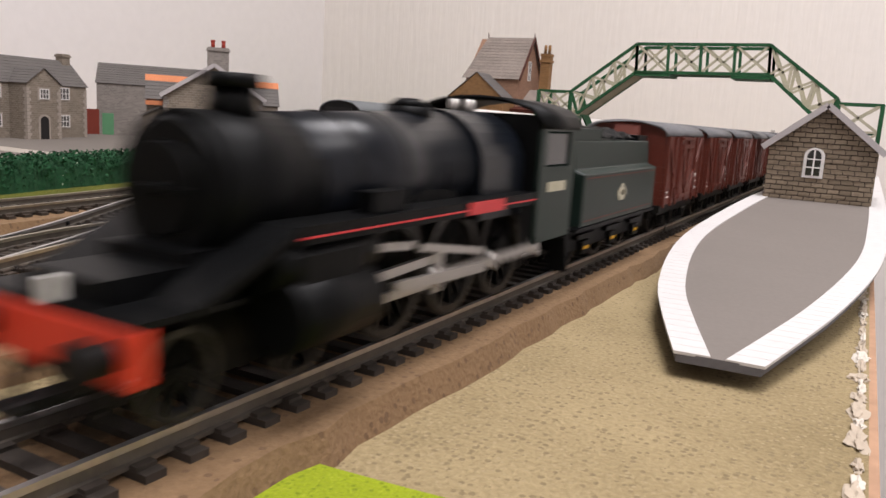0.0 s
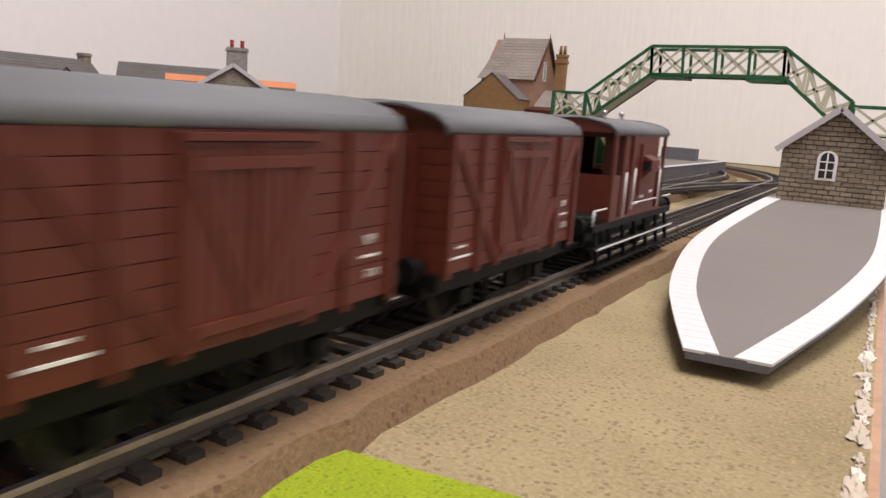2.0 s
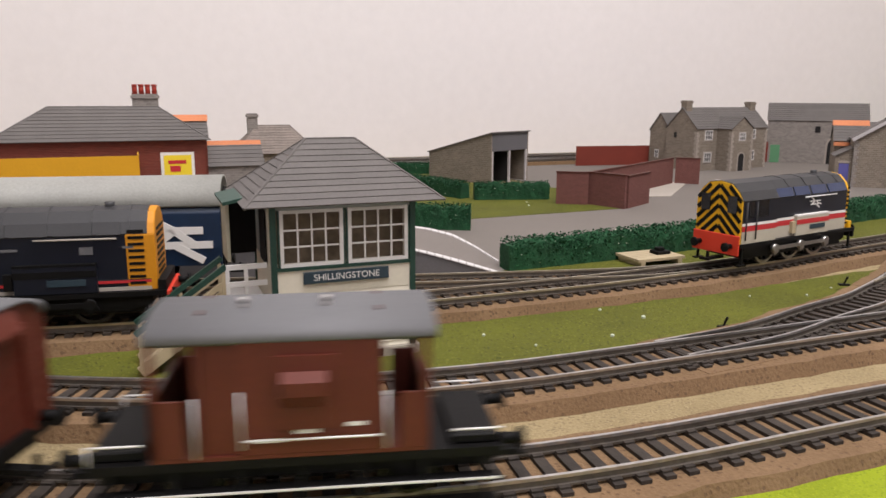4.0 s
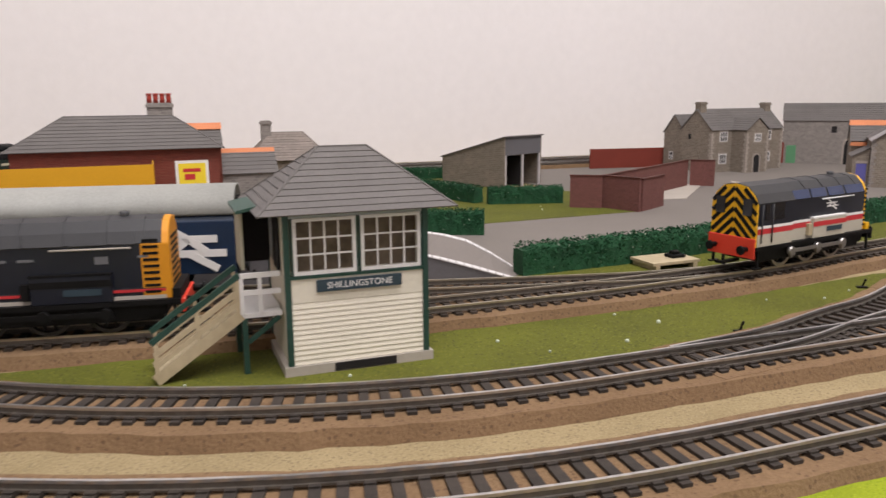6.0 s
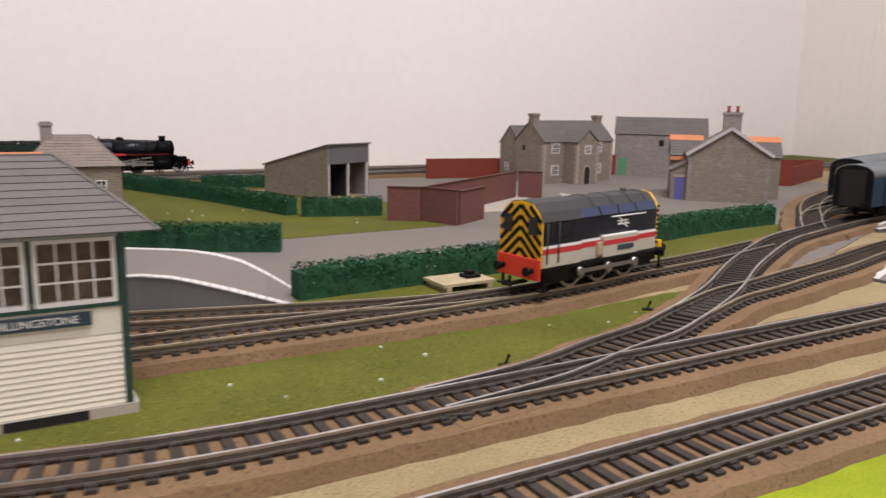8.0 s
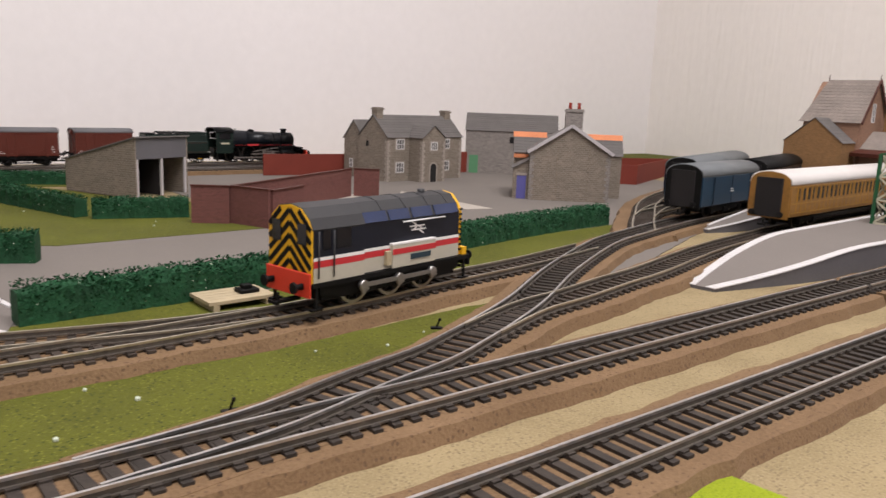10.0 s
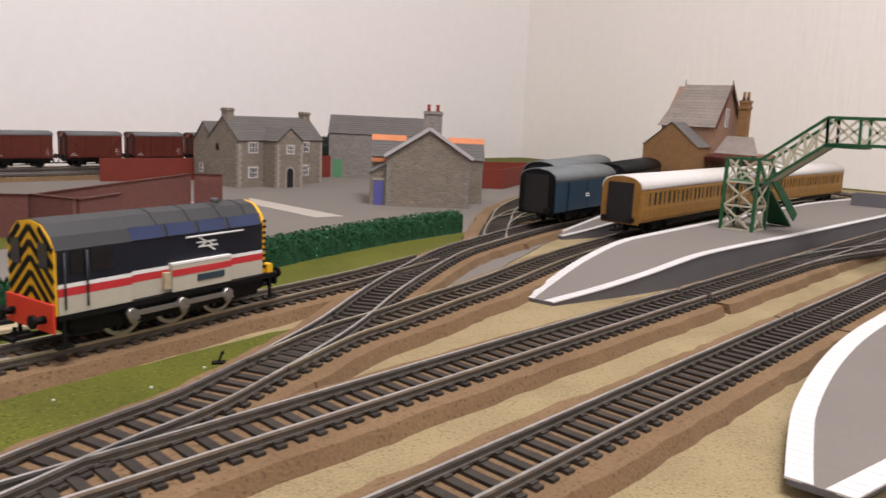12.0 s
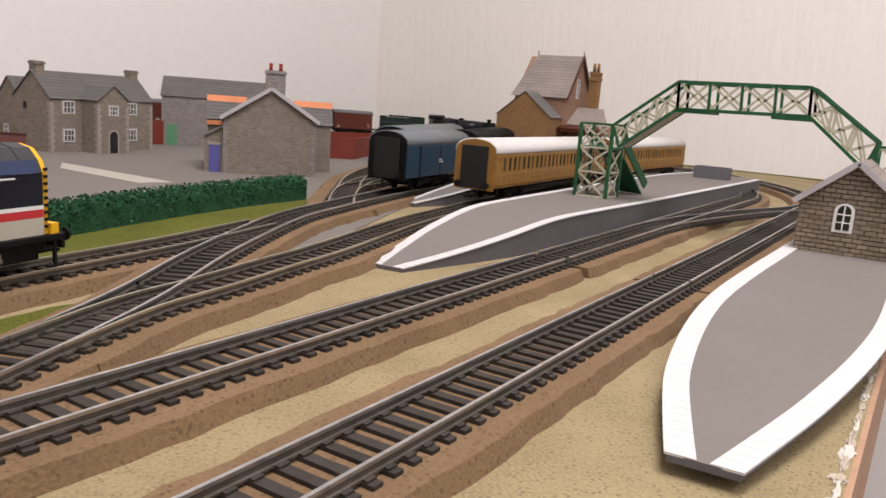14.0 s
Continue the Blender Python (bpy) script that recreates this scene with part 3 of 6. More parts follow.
def hedge(pts, width, height, seed, label):
    thing = base("hedge", 0, 0, 0, label=label, category="hedge", group="hedges round the farmyard")
    line = even(pts, 0.004)
    r = random.Random(seed)
    bm = B()
    rows = []
    n = 9
    for i, p in enumerate(line):
        d = (line[min(i + 1, len(line) - 1)] - line[max(i - 1, 0)]).normalized()
        nn = Vector((-d.y, d.x, 0))
        ring = []
        for k in range(n):
            a = math.pi * k / (n - 1)
            s = 1 + 0.22 * noise.noise(Vector((p.x * 240, p.y * 240, k * 0.9 + seed)))
            lean = math.copysign(abs(math.cos(a)) ** 0.5, math.cos(a)) if k not in (0, n - 1) else math.cos(a)
            q = p + nn * (width / 2 * lean * s)
            ring.append(bm.verts.new((q.x * 1000, q.y * 1000, 1000 * height * (math.sin(a) ** 0.45 if 0 < k < n - 1 else 0) * s)))
        rows.append(ring)
    for a, b in zip(rows, rows[1:]):
        for k in range(n - 1):
            bm.faces.new((a[k], a[k + 1], b[k + 1], b[k]))
    bm.faces.new(rows[0])
    bm.faces.new(list(reversed(rows[-1])))
    part("core", bm, M_hedge, thing)
    verts, faces, pale_v, pale_f = [], [], [], []
    total = sum((b - a).length for a, b in zip(line, line[1:]))
    for _ in range(int(total * 26000)):
        i = r.randrange(len(line) - 1)
        p = line[i].lerp(line[i + 1], r.random())
        d = (line[i + 1] - line[i]).normalized()
        nn = Vector((-d.y, d.x, 0))
        a = math.pi * r.random()
        lean = math.copysign(abs(math.cos(a)) ** 0.5, math.cos(a))
        k = r.uniform(0.93, 1.16)
        c = p + nn * (width / 2 * lean * k) + Vector((0, 0, height * math.sin(a) ** 0.45 * k))
        u = Vector((r.gauss(0, 1), r.gauss(0, 1), r.gauss(0, 1))).normalized()
        w = u.orthogonal().normalized()
        s = r.uniform(0.0004, 0.0010)
        vs, fs = (pale_v, pale_f) if r.random() < 0.022 else (verts, faces)
        s = s * 0.6 if vs is pale_v else s
        o = len(vs)
        vs.extend([c + u * s, c + w * s * 0.8, c - u * s, c - w * s * 0.8])
        fs.append((o, o + 1, o + 2, o + 3))
    for nm, vs, fs, m in (("leaves", verts, faces, M_leaf), ("pale_flecks", pale_v, pale_f, M_speck)):
        me = bpy.data.meshes.new(nm)
        me.from_pydata([tuple(v) for v in vs], [], fs)
        me.materials.append(m)
        ob = new(nm, me)
        ob.parent = thing
        tagged(ob, kind="stuff")
    return thing


G = "dark green foam hedge flecked with white"
hedge(spline([(-0.227, -0.056), (-0.2345, 0.04), (-0.252, 0.145), (-0.279, 0.25), (-0.297, 0.35), (-0.303, 0.418)]), 0.012, 0.017, 1, G + " beside the siding")
hedge([(-0.425, -0.20), (-0.400, -0.112), (-0.356, -0.020)], 0.012, 0.018, 2, G + " beside the road")
hedge([(-0.800, -0.10), (-0.790, -0.066), (-0.640, 0.0), (-0.512, 0.041)], 0.012, 0.016, 3, G + " round the field")
hedge([(-0.505, 0.046), (-0.484, 0.118)], 0.012, 0.016, 4, G + " before the open shed")
hedge([(-0.775, 0.02), (-0.745, 0.09)], 0.012, 0.013, 5, G + " behind the open shed")

# ---- platforms ----


def platform(name, left, right, thick_side, label, slabs=4.6, edge=6.5, group="", g=0.045):
    """A card platform: left and right edge lines of (x, y, z) in metres; white slabs along both edges."""
    thing = base(name, 0, 0, 0, label=label, category="platform", group=group)
    n = len(left)
    bm = B()
    top_l, top_r, low_l, low_r = [], [], [], []
    for a, b in zip(left, right):
        for p, hi, lo in ((a, top_l, low_l), (b, top_r, low_r)):
            hi.append(bm.verts.new((p[0] * 1000, p[1] * 1000, p[2] * 1000)))
            lo.append(bm.verts.new((p[0] * 1000, p[1] * 1000, max(0.0, p[2] * 1000 - thick_side))))
    for i in range(n - 1):
        bm.faces.new((top_l[i], top_r[i], top_r[i + 1], top_l[i + 1]))
        bm.faces.new((low_l[i + 1], low_r[i + 1], low_r[i], low_l[i]))
        bm.faces.new((top_l[i], top_l[i + 1], low_l[i + 1], low_l[i]))
        bm.faces.new((top_r[i + 1], top_r[i], low_r[i], low_r[i + 1]))
    bm.faces.new((top_l[0], low_l[0], low_r[0], top_r[0]))
    bm.faces.new((top_l[-1], top_r[-1], low_r[-1], low_l[-1]))
    body = part("deck", bm, M_plat, thing)
    body.data.materials.append(M_platside)
    for f in body.data.polygons:
        if abs(f.normal.z) < 0.6:
            f.material_index = 1
    for line, other in ((left, right), (right, left)):
        pts = [Vector(p) for p in line]
        opp = [Vector(p) for p in other]
        pos = []
        carry = 0.0
        for i in range(n - 1):
            d = (pts[i + 1] - pts[i]).length
            t = carry
            while t < d:
                f = t / d
                p = pts[i].lerp(pts[i + 1], f)
                o = opp[i].lerp(opp[i + 1], f)
                tang = (pts[min(i + 2, n - 1)] - pts[max(i - 1, 0)]).normalized()
                nrm = Vector((-tang.y, tang.x, 0)).normalized()
                if nrm.dot(o - p) < 0:
                    nrm = -nrm
                reach = max(1e-6, nrm.dot((o - p).normalized()))
                w = min(edge / 1000 / reach, 0.497 * (o - p).length)
                inner = p + (o - p).normalized() * w
                pos.append((p - nrm * 0.0006, inner))
                t += slabs / 1000
            carry = t - d
        p, o = pts[-1], opp[-1]
        for (a, ai), (b, bi) in zip(pos, pos[1:]):
            q = [a.lerp(b, g), ai.lerp(bi, g), bi.lerp(ai, g), b.lerp(a, g)]
            bm = B()
            lo = [bm.verts.new((v.x * 1000, v.y * 1000, v.z * 1000 - 0.3)) for v in q]
            hi = [bm.verts.new((v.x * 1000, v.y * 1000, v.z * 1000 + 0.35)) for v in q]
            bm.faces.new(hi)
            bm.faces.new(list(reversed(lo)))
            for k in range(4):
                bm.faces.new((lo[k], lo[(k + 1) % 4], hi[(k + 1) % 4], hi[k]))
            part("edging_slab", bm, M_white, thing)
    return thing


def edge_line(keys, n):
    """Even points on a smooth line through keys."""
    pts = spline(keys, 16)
    acc = [0.0]
    for a, b in zip(pts, pts[1:]):
        acc.append(acc[-1] + math.dist(a, b))
    out = []
    for k in range(n):
        s = acc[-1] * k / (n - 1)
        i = max(j for j in range(len(acc)) if acc[j] <= s + 1e-12)
        i = min(i, len(pts) - 2)
        f = (s - acc[i]) / max(1e-9, acc[i + 1] - acc[i])
        out.append(tuple(a + (b - a) * f for a, b in zip(pts[i], pts[i + 1])))
    return out


near_plat = platform("near_platform",
    edge_line([(0.0598, 0.1535, 0.0055), (0.0520, 0.177, 0.0068), (0.0440, 0.205, 0.0085), (0.0368, 0.25, 0.011), (0.0330, 0.300, 0.0125), (0.0362, 0.35, 0.0165), (0.0412, 0.41, 0.0205), (0.0425, 0.62, 0.0205), (0.0425, 0.80, 0.0205)], 60),
    edge_line([(0.0764, 0.1545, 0.0055), (0.0810, 0.174, 0.0068), (0.0875, 0.205, 0.0085), (0.0945, 0.25, 0.011), (0.0985, 0.300, 0.0125), (0.0995, 0.35, 0.0165), (0.0995, 0.41, 0.0205), (0.0995, 0.62, 0.0205), (0.0995, 0.80, 0.0205)], 60),
    2.0, "grey card platform with a tapered white-edged end", 4.6, 6.6, g=0.014)
for y, h in ((0.42, 11.5), (0.62, 11.5), (0.78, 11.5)):
    part("support_block", box(B(), 50, 84, y * 1000 - 12, y * 1000 + 12, 0, 18.4), M_platside, near_plat)
part("support_block", box(B(), 60, 80, 200, 216, 0, 6.3), M_platside, near_plat)
platform("island_platform",
    edge_line([(-0.1210, 0.2735, 0.002), (-0.1305, 0.31, 0.006), (-0.1380, 0.35, 0.0115), (-0.1425, 0.40, 0.0175), (-0.147, 0.46, 0.018), (-0.152, 0.56, 0.018), (-0.160, 0.72, 0.018), (-0.162, 0.86, 0.018), (-0.150, 0.97, 0.018)], 70),
    edge_line([(-0.1045, 0.2755, 0.002), (-0.0965, 0.31, 0.006), (-0.0885, 0.35, 0.0115), (-0.0830, 0.40, 0.0175), (-0.082, 0.46, 0.018), (-0.0785, 0.56, 0.018), (-0.0755, 0.72, 0.018), (-0.073, 0.86, 0.018), (-0.072, 0.95, 0.018)], 70),
    18.0, "grey card island platform with white edging and ramped end", 4.2, 5.0)
platform("back_platform",
    edge_line([(-0.2400, 0.466, 0.003), (-0.2412, 0.50, 0.008), (-0.2455, 0.55, 0.0135), (-0.260, 0.62, 0.018), (-0.285, 0.72, 0.018), (-0.31, 0.80, 0.018)], 34),
    edge_line([(-0.2310, 0.466, 0.003), (-0.2225, 0.50, 0.008), (-0.2190, 0.55, 0.0135), (-0.2205, 0.62, 0.018), (-0.224, 0.72, 0.018), (-0.226, 0.80, 0.018)], 34),
    18.0, "grey card platform beside the teak carriages", 4.6, 2.6)
platform("station_platform",
    edge_line([(-0.248, -0.050, 0.001), (-0.267, -0.080, 0.018), (-0.318, -0.133, 0.018), (-0.40, -0.30, 0.018), (-0.45, -0.45, 0.018)], 30),
    edge_line([(-0.213, -0.062, 0.001), (-0.229, -0.120, 0.018), (-0.240, -0.150, 0.018), (-0.290, -0.33, 0.018), (-0.335, -0.47, 0.018)], 30),
    18.0, "grey card station platform with a white-edged ramp", 4.6, 3.6)
planter = base("platform_planter", -0.112, 0.885, 0.018, 5, "grey card open-topped tank on the island platform", "tank")
bm = B()
for x0, x1, y0, y1 in ((-19, 19, -12, -10.5), (-19, 19, 10.5, 12), (-19, -17.5, -10.5, 10.5), (17.5, 19, -10.5, 10.5)):
    box(bm, x0, x1, y0, y1, 0, 13)
part("side", bm, M_platside, planter)

# ---- building tools ----


def pane_window(parent, m, w, h, nx, ny, frame=None, pane=None, bar_w=0.55, name="window"):
    """A glazed window at the pose m (mm): x to the right, z up, its face towards -y."""
    t = bar_w * 1.4
    bm = B()
    loops = []
    for y in (-0.7, 0.0):
        for i in (0, t):
            loops.append([bm.verts.new(p) for p in ((-w / 2 + i, y, i), (w / 2 - i, y, i), (w / 2 - i, y, h - i), (-w / 2 + i, y, h - i))])
    for p, q in ((0, 1), (1, 3), (3, 2), (2, 0)):
        for k in range(4):
            bm.faces.new((loops[p][k], loops[p][(k + 1) % 4], loops[q][(k + 1) % 4], loops[q][k]))
    bm.transform(m)
    f = part(name, bm, frame or M_winwhite, parent)
    for k in range(1, nx):
        x = -w / 2 + w * k / nx
        bm = box(B(), x - bar_w / 2, x + bar_w / 2, -0.6, 0, t, h - t)
        bm.transform(m)
        part("glazing_bar", bm, frame or M_winwhite, f)
    for k in range(1, ny):
        z = h * k / ny
        bm = box(B(), -w / 2 + t, w / 2 - t, -0.55, 0, z - bar_w / 2, z + bar_w / 2)
        bm.transform(m)
        part("glazing_bar", bm, frame or M_winwhite, f)
    bm = box(B(), -w / 2 + 0.2, w / 2 - 0.2, -0.3, 0.1, 0.2, h - 0.2)
    bm.transform(m)
    part("pane", bm, pane or M_pane, f)
    return f


def at(x, y, z, rz=0.0):
    return Matrix.Translation((x, y, z)) @ Euler((0, 0, radians(rz))).to_matrix().to_4x4()


def plate(bm, quad, thick):
    """A slab whose upper face is the quad."""
    q = [Vector(p) for p in quad]
    n = (q[1] - q[0]).cross(q[-1] - q[0]).normalized()
    if n.z < 0:
        n = -n
    hi = [bm.verts.new(p) for p in q]
    lo = [bm.verts.new(p - n * thick) for p in q]
    bm.faces.new(hi)
    bm.faces.new(list(reversed(lo)))
    k = len(q)
    for i in range(k):
        bm.faces.new((hi[i], lo[i], lo[(i + 1) % k], hi[(i + 1) % k]))
    return bm


def courses(parent, quad, n, thick, material, name="slate_course"):
    """A roof slope (eave left, eave right, ridge right, ridge left) in overlapping courses."""
    a, b, c, d = [Vector(p) for p in quad]
    nrm = (b - a).cross(d - a).normalized()
    if nrm.z < 0:
        nrm = -nrm
    for k in range(n):
        f0, f1 = k / n, min(1.0, (k + 1.12) / n)
        q = [a.lerp(d, f0) + nrm * thick, b.lerp(c, f0) + nrm * thick, b.lerp(c, f1), a.lerp(d, f1)]
        part(name, plate(B(), q, 0.5), material, parent)


def gable_block(thing, x0, x1, y0, y1, eave, ridge, wall, roof, along="x", over=2.0, n=6, name="wall", z0=0.0, thick=0.9, slates=True):
    """Walls with gables and two roof slopes; the ridge runs along x or y."""
    if along == "x":
        ym = (y0 + y1) / 2
        part(name, prism(B(), [(y0, z0), (y1, z0), (y1, eave), (ym, ridge), (y0, eave)], x0, x1, "x"), wall, thing)
        k = (ridge - eave) / (ym - y0)
        for s, ye in ((1, y0), (-1, y1)):
            e = (x0 - over, ye - s * over, eave - over * k + 0.9)
            f = (x1 + over, ye - s * over, eave - over * k + 0.9)
            r0, r1 = (x0 - over, ym, ridge + 0.9), (x1 + over, ym, ridge + 0.9)
            q = [e, f, r1, r0]
            if slates:
                courses(thing, q, n, 0.35, roof)
            else:
                part("roof_slope", plate(B(), q, thick), roof, thing)
    else:
        xm = (x0 + x1) / 2
        part(name, prism(B(), [(x0, z0), (x1, z0), (x1, eave), (xm, ridge), (x0, eave)], y0, y1, "y"), wall, thing)
        k = (ridge - eave) / (xm - x0)
        for s, xe in ((1, x0), (-1, x1)):
            e, f = (xe - s * over, y0 - over, eave - over * k + 0.9), (xe - s * over, y1, eave - over * k + 0.9)
            r0, r1 = (xm, y0 - over, ridge + 0.9), (xm, y1, ridge + 0.9)
            q = [e, f, r1, r0]
            if slates:
                courses(thing, q, n, 0.35, roof)
            else:
                part("roof_slope", plate(B(), q, thick), roof, thing)


def hip_roof(thing, x0, x1, y0, y1, eave, ridge, rx0, rx1, roof, n=9):
    ym = (y0 + y1) / 2
    A, C, D, E = (x0, y0, eave), (x1, y0, eave), (x1, y1, eave), (x0, y1, eave)
    R0, R1 = (rx0, ym, ridge), (rx1, ym, ridge)
    for q in ([A, C, R1, R0], [D, E, R0, R1], [C, D, R1, R1], [E, A, R0, R0]):
        courses(thing, q, n, 0.35, roof)
    part("roof_core", convex([A, C, D, E, (rx0, ym, ridge - 0.3), (rx1, ym, ridge - 0.3)]), roof, thing)
    bm = B()
    bar(bm, R0, R1, 1.0, 0.8)
    for a, b in ((A, R0), (E, R0), (C, R1), (D, R1)):
        bar(bm, a, b, 0.9, 0.9)
    part("hip_tile", bm, roof, thing)


def convex(pts):
    bm = B()
    for p in pts:
        bm.verts.new(p)
    bmesh.ops.convex_hull(bm, input=bm.verts)
    return bm


def chimney(thing, x, y, w, d, z0, z1, wall, pots=0, pot=None):
    bm = box(B(), x - w / 2, x + w / 2, y - d / 2, y + d / 2, z0, z1)
    box(bm, x - w / 2 - 0.9, x + w / 2 + 0.9, y - d / 2 - 0.9, y + d / 2 + 0.9, z1 - 3.2, z1 - 1.2)
    stack = part("chimney", bm, wall, thing)
    for k in range(pots):
        px = x + (k - (pots - 1) / 2) * w / max(1, pots)
        bm = rod(B(), (px, y, z1 - 0.2), (px, y, z1 + 6.5), 1.9, 1.6)
        rod(bm, (px, y, z1 + 5.4), (px, y, z1 + 6.8), 2.0)
        part("chimney_pot", bm, pot or M_redpot, stack)


def quoins(thing, x, y, z1, sx, sy, material, step=3.4):
    for k in range(int(z1 / step)):
        w = 4.6 if k % 2 else 2.8
        v = 2.8 if k % 2 else 4.6
        bm = box(B(), min(x - sx * 0.35, x + sx * w), max(x - sx * 0.35, x + sx * w), min(y - sy * 0.35, y + sy * v), max(y - sy * 0.35, y + sy * v), k * step + 0.15, (k + 1) * step - 0.15)
        part("quoin", bm, material, thing)


# ---- farmhouse ----
fh = base("farmhouse", -0.660, 0.436, 0.0006, 97, "two-storey grey rubble card farmhouse with a gabled porch", "house")
gable_block(fh, -6, 127, 0, 55, 55, 81, M_stone, M_slate, "x", 1.5, 9)
gable_block(fh, 31, 71, -24, 27, 55, 70, M_stone, M_slate, "y", 1.5, 6, name="porch_wall")
gable_block(fh, 2, 44, 55.5, 95, 50, 73, M_stone, M_slate, "x", 1.5, 7, name="rear_wing_wall")
chimney(fh, 0, 27, 10, 10, 70, 91, M_stone)
chimney(fh, 121, 27, 10, 10, 70, 89, M_stone)
for x, z in ((15, 40), (15, 11), (97, 40), (97, 11)):
    pane_window(fh, at(x, -0.3, z), 13, 12.5, 3, 2, pane=M_pane_card)
    part("window_surround", box(B(), x - 8.2, x + 8.2, -0.25, 0.1, z - 1.6, z + 14.2), M_quoin, fh)
pane_window(fh, at(51, -24.3, 40), 11, 10, 3, 2, pane=M_pane_card)
part("window_surround", box(B(), 43.5, 58.5, -24.25, -23.9, 38.4, 51.4), M_quoin, fh)
arch = [(46, 0), (56, 0), (56, 18)] + [(51 + 5 * math.cos(radians(a)), 18 + 5 * math.sin(radians(a))) for a in range(20, 180, 20)] + [(46, 18)]
part("doorway_surround", prism(B(), [(51 + (x - 51) * 1.4, z * 1.08) for x, z in arch], -24.3, -23.8, "y"), M_quoin, fh)
part("doorway", prism(B(), arch, -24.6, -23.9, "y"), M_void, fh)
pane_window(fh, at(-6.05, 38, 42, -90), 4, 7, 1, 2, M_void)
pane_window(fh, at(1.95, 80, 12, -90), 7, 11, 2, 2)
for x, y, sx, sy in ((-6, 0, 1, 1), (127, 0, -1, 1), (31, -24, 1, 1), (71, -24, -1, 1)):
    quoins(fh, x, y, 54, sx, sy, M_quoin)

# ---- barn ----
barn = base("barn", -0.737, 0.622, 0.0006, 46, "long pale grey stone barn with an arched cart entrance", "barn")
gable_block(barn, 0, 132, 0, 62, 62, 86, M_stone_p, M_slate, "x", 1.5, 9)
part("green_door", box(B(), 6, 19, -0.5, 0.1, 0, 26), M_doorgreen, barn, "small green plank door", 0.15)
part("loft_opening", box(B(), 64, 71, -0.4, 0.1, 45, 54), M_void, barn)
arch = [(82, 0), (112, 0), (112, 26)] + [(97 + 15 * math.cos(radians(a)), 26 + 14 * math.sin(radians(a))) for a in range(15, 180, 15)] + [(82, 26)]
part("arch_surround", prism(B(), [(97 + (x - 97) * 1.16, z * 1.07) for x, z in arch], -0.35, 0.1, "y"), M_quoin, barn)
part("cart_arch", prism(B(), arch, -0.7, 0.1, "y"), M_void, barn)

# ---- cottage ----
cot = base("cottage", -0.459, 0.478, 0.0006, 47, "brown rubble cottage with grey bargeboards and orange ridge tiles", "cottage")
gable_block(cot, 0, 85, 0, 46, 53, 79, M_stone, M_slate, "y", 2.5, 8)
gable_block(cot, -16, 104, 46.5, 88, 48, 68, M_stone, M_slate, "x", 1.5, 7, name="cross_wing_wall")
bm = B()
bar(bm, (-3, -2.8, 51.2), (42.5, -2.8, 80.6), 0.8, 3.4, (0, 0, 1))
bar(bm, (88, -2.8, 51.2), (42.5, -2.8, 80.6), 0.8, 3.4, (0, 0, 1))
part("bargeboard", bm, M_barge, cot, "pale grey bargeboard")
for x0, x1 in ((-18, 20), (66, 106)):
    part("ridge_tile", prism(B(), [(62, 64.5), (72, 64.5), (67.3, 70.4)], x0, x1, "x"), M_orange, cot, "orange ridge tile")
chimney(cot, 47, 38, 19, 11, 66, 98, M_stone_p, 2)
part("lean_to_wall", prism(B(), [(-17, 0), (-0.3, 0), (-0.3, 42), (-17, 33)], 6, 44, "y"), M_stone, cot)
part("lean_to_roof", plate(B(), [(-19, 4, 33.2), (-0.3, 4, 43.2), (-0.3, 45, 43.2), (-19, 45, 33.2)], 0.9), M_slate, cot)
part("lean_to_ridge", box(B(), -17, -0.4, 43, 46.3, 42, 46), M_orange, cot, "orange ridge tile")
part("blue_door", box(B(), -13, -3, 5.3, 6.1, 0, 25), M_doorblue, cot, "faded blue plank door", 0.15)
part("door_lintel", box(B(), -14, -2, 5.2, 6.1, 25.5, 28), M_quoin, cot)
for x, sx in ((0, 1), (85, -1)):
    quoins(cot, x, 0, 52, sx, 1, M_stone_p)
for x in (29, 62):
    part("wall_seam", box(B(), x, x + 0.4, -0.2, 0.05, 0, 58), M_stone_h, cot)

# ---- open shed ----
shed = base("open_shed", -0.610, 0.112, 0.0009, 115, "grey mono-pitch cart shed with two open bays", "shed")
part("side_wall", prism(B(), [(0, 0), (96, 0), (96, 31), (0, 56)], 0, 1.6, "x"), M_stone, shed)
part("side_wall", prism(B(), [(0, 0), (96, 0), (96, 31), (0, 56)], 64.4, 66, "x"), M_stone, shed)
part("back_wall", box(B(), 1.6, 64.4, 94.4, 96, 0, 31), M_stone, shed)
part("roof_slope", plate(B(), [(-1.5, -2, 57.5), (67.5, -2, 57.5), (67.5, 98, 31.4), (-1.5, 98, 31.4)], 1.2), M_slate, shed)
part("fascia", box(B(), 1.6, 64.4, -0.1, 1.5, 36, 56), M_platside, shed, "grey card fascia over the open bays")
for x in (1.7, 31.5, 61.9):
    part("post", box(B(), x, x + 2.4, 0.1, 2.2, 0, 36), M_barge, shed)
# partition in near-black, and added near-black sheets for the shade deep in the bays
part("partition", box(B(), 32, 33.4, 2.3, 94, 0, 34), M_void, shed)
part("inner_lining", box(B(), 1.7, 31.9, 60, 61, 0, 38), M_void, shed)
part("inner_lining", box(B(), 33.5, 64.3, 60, 61, 0, 38), M_void, shed)


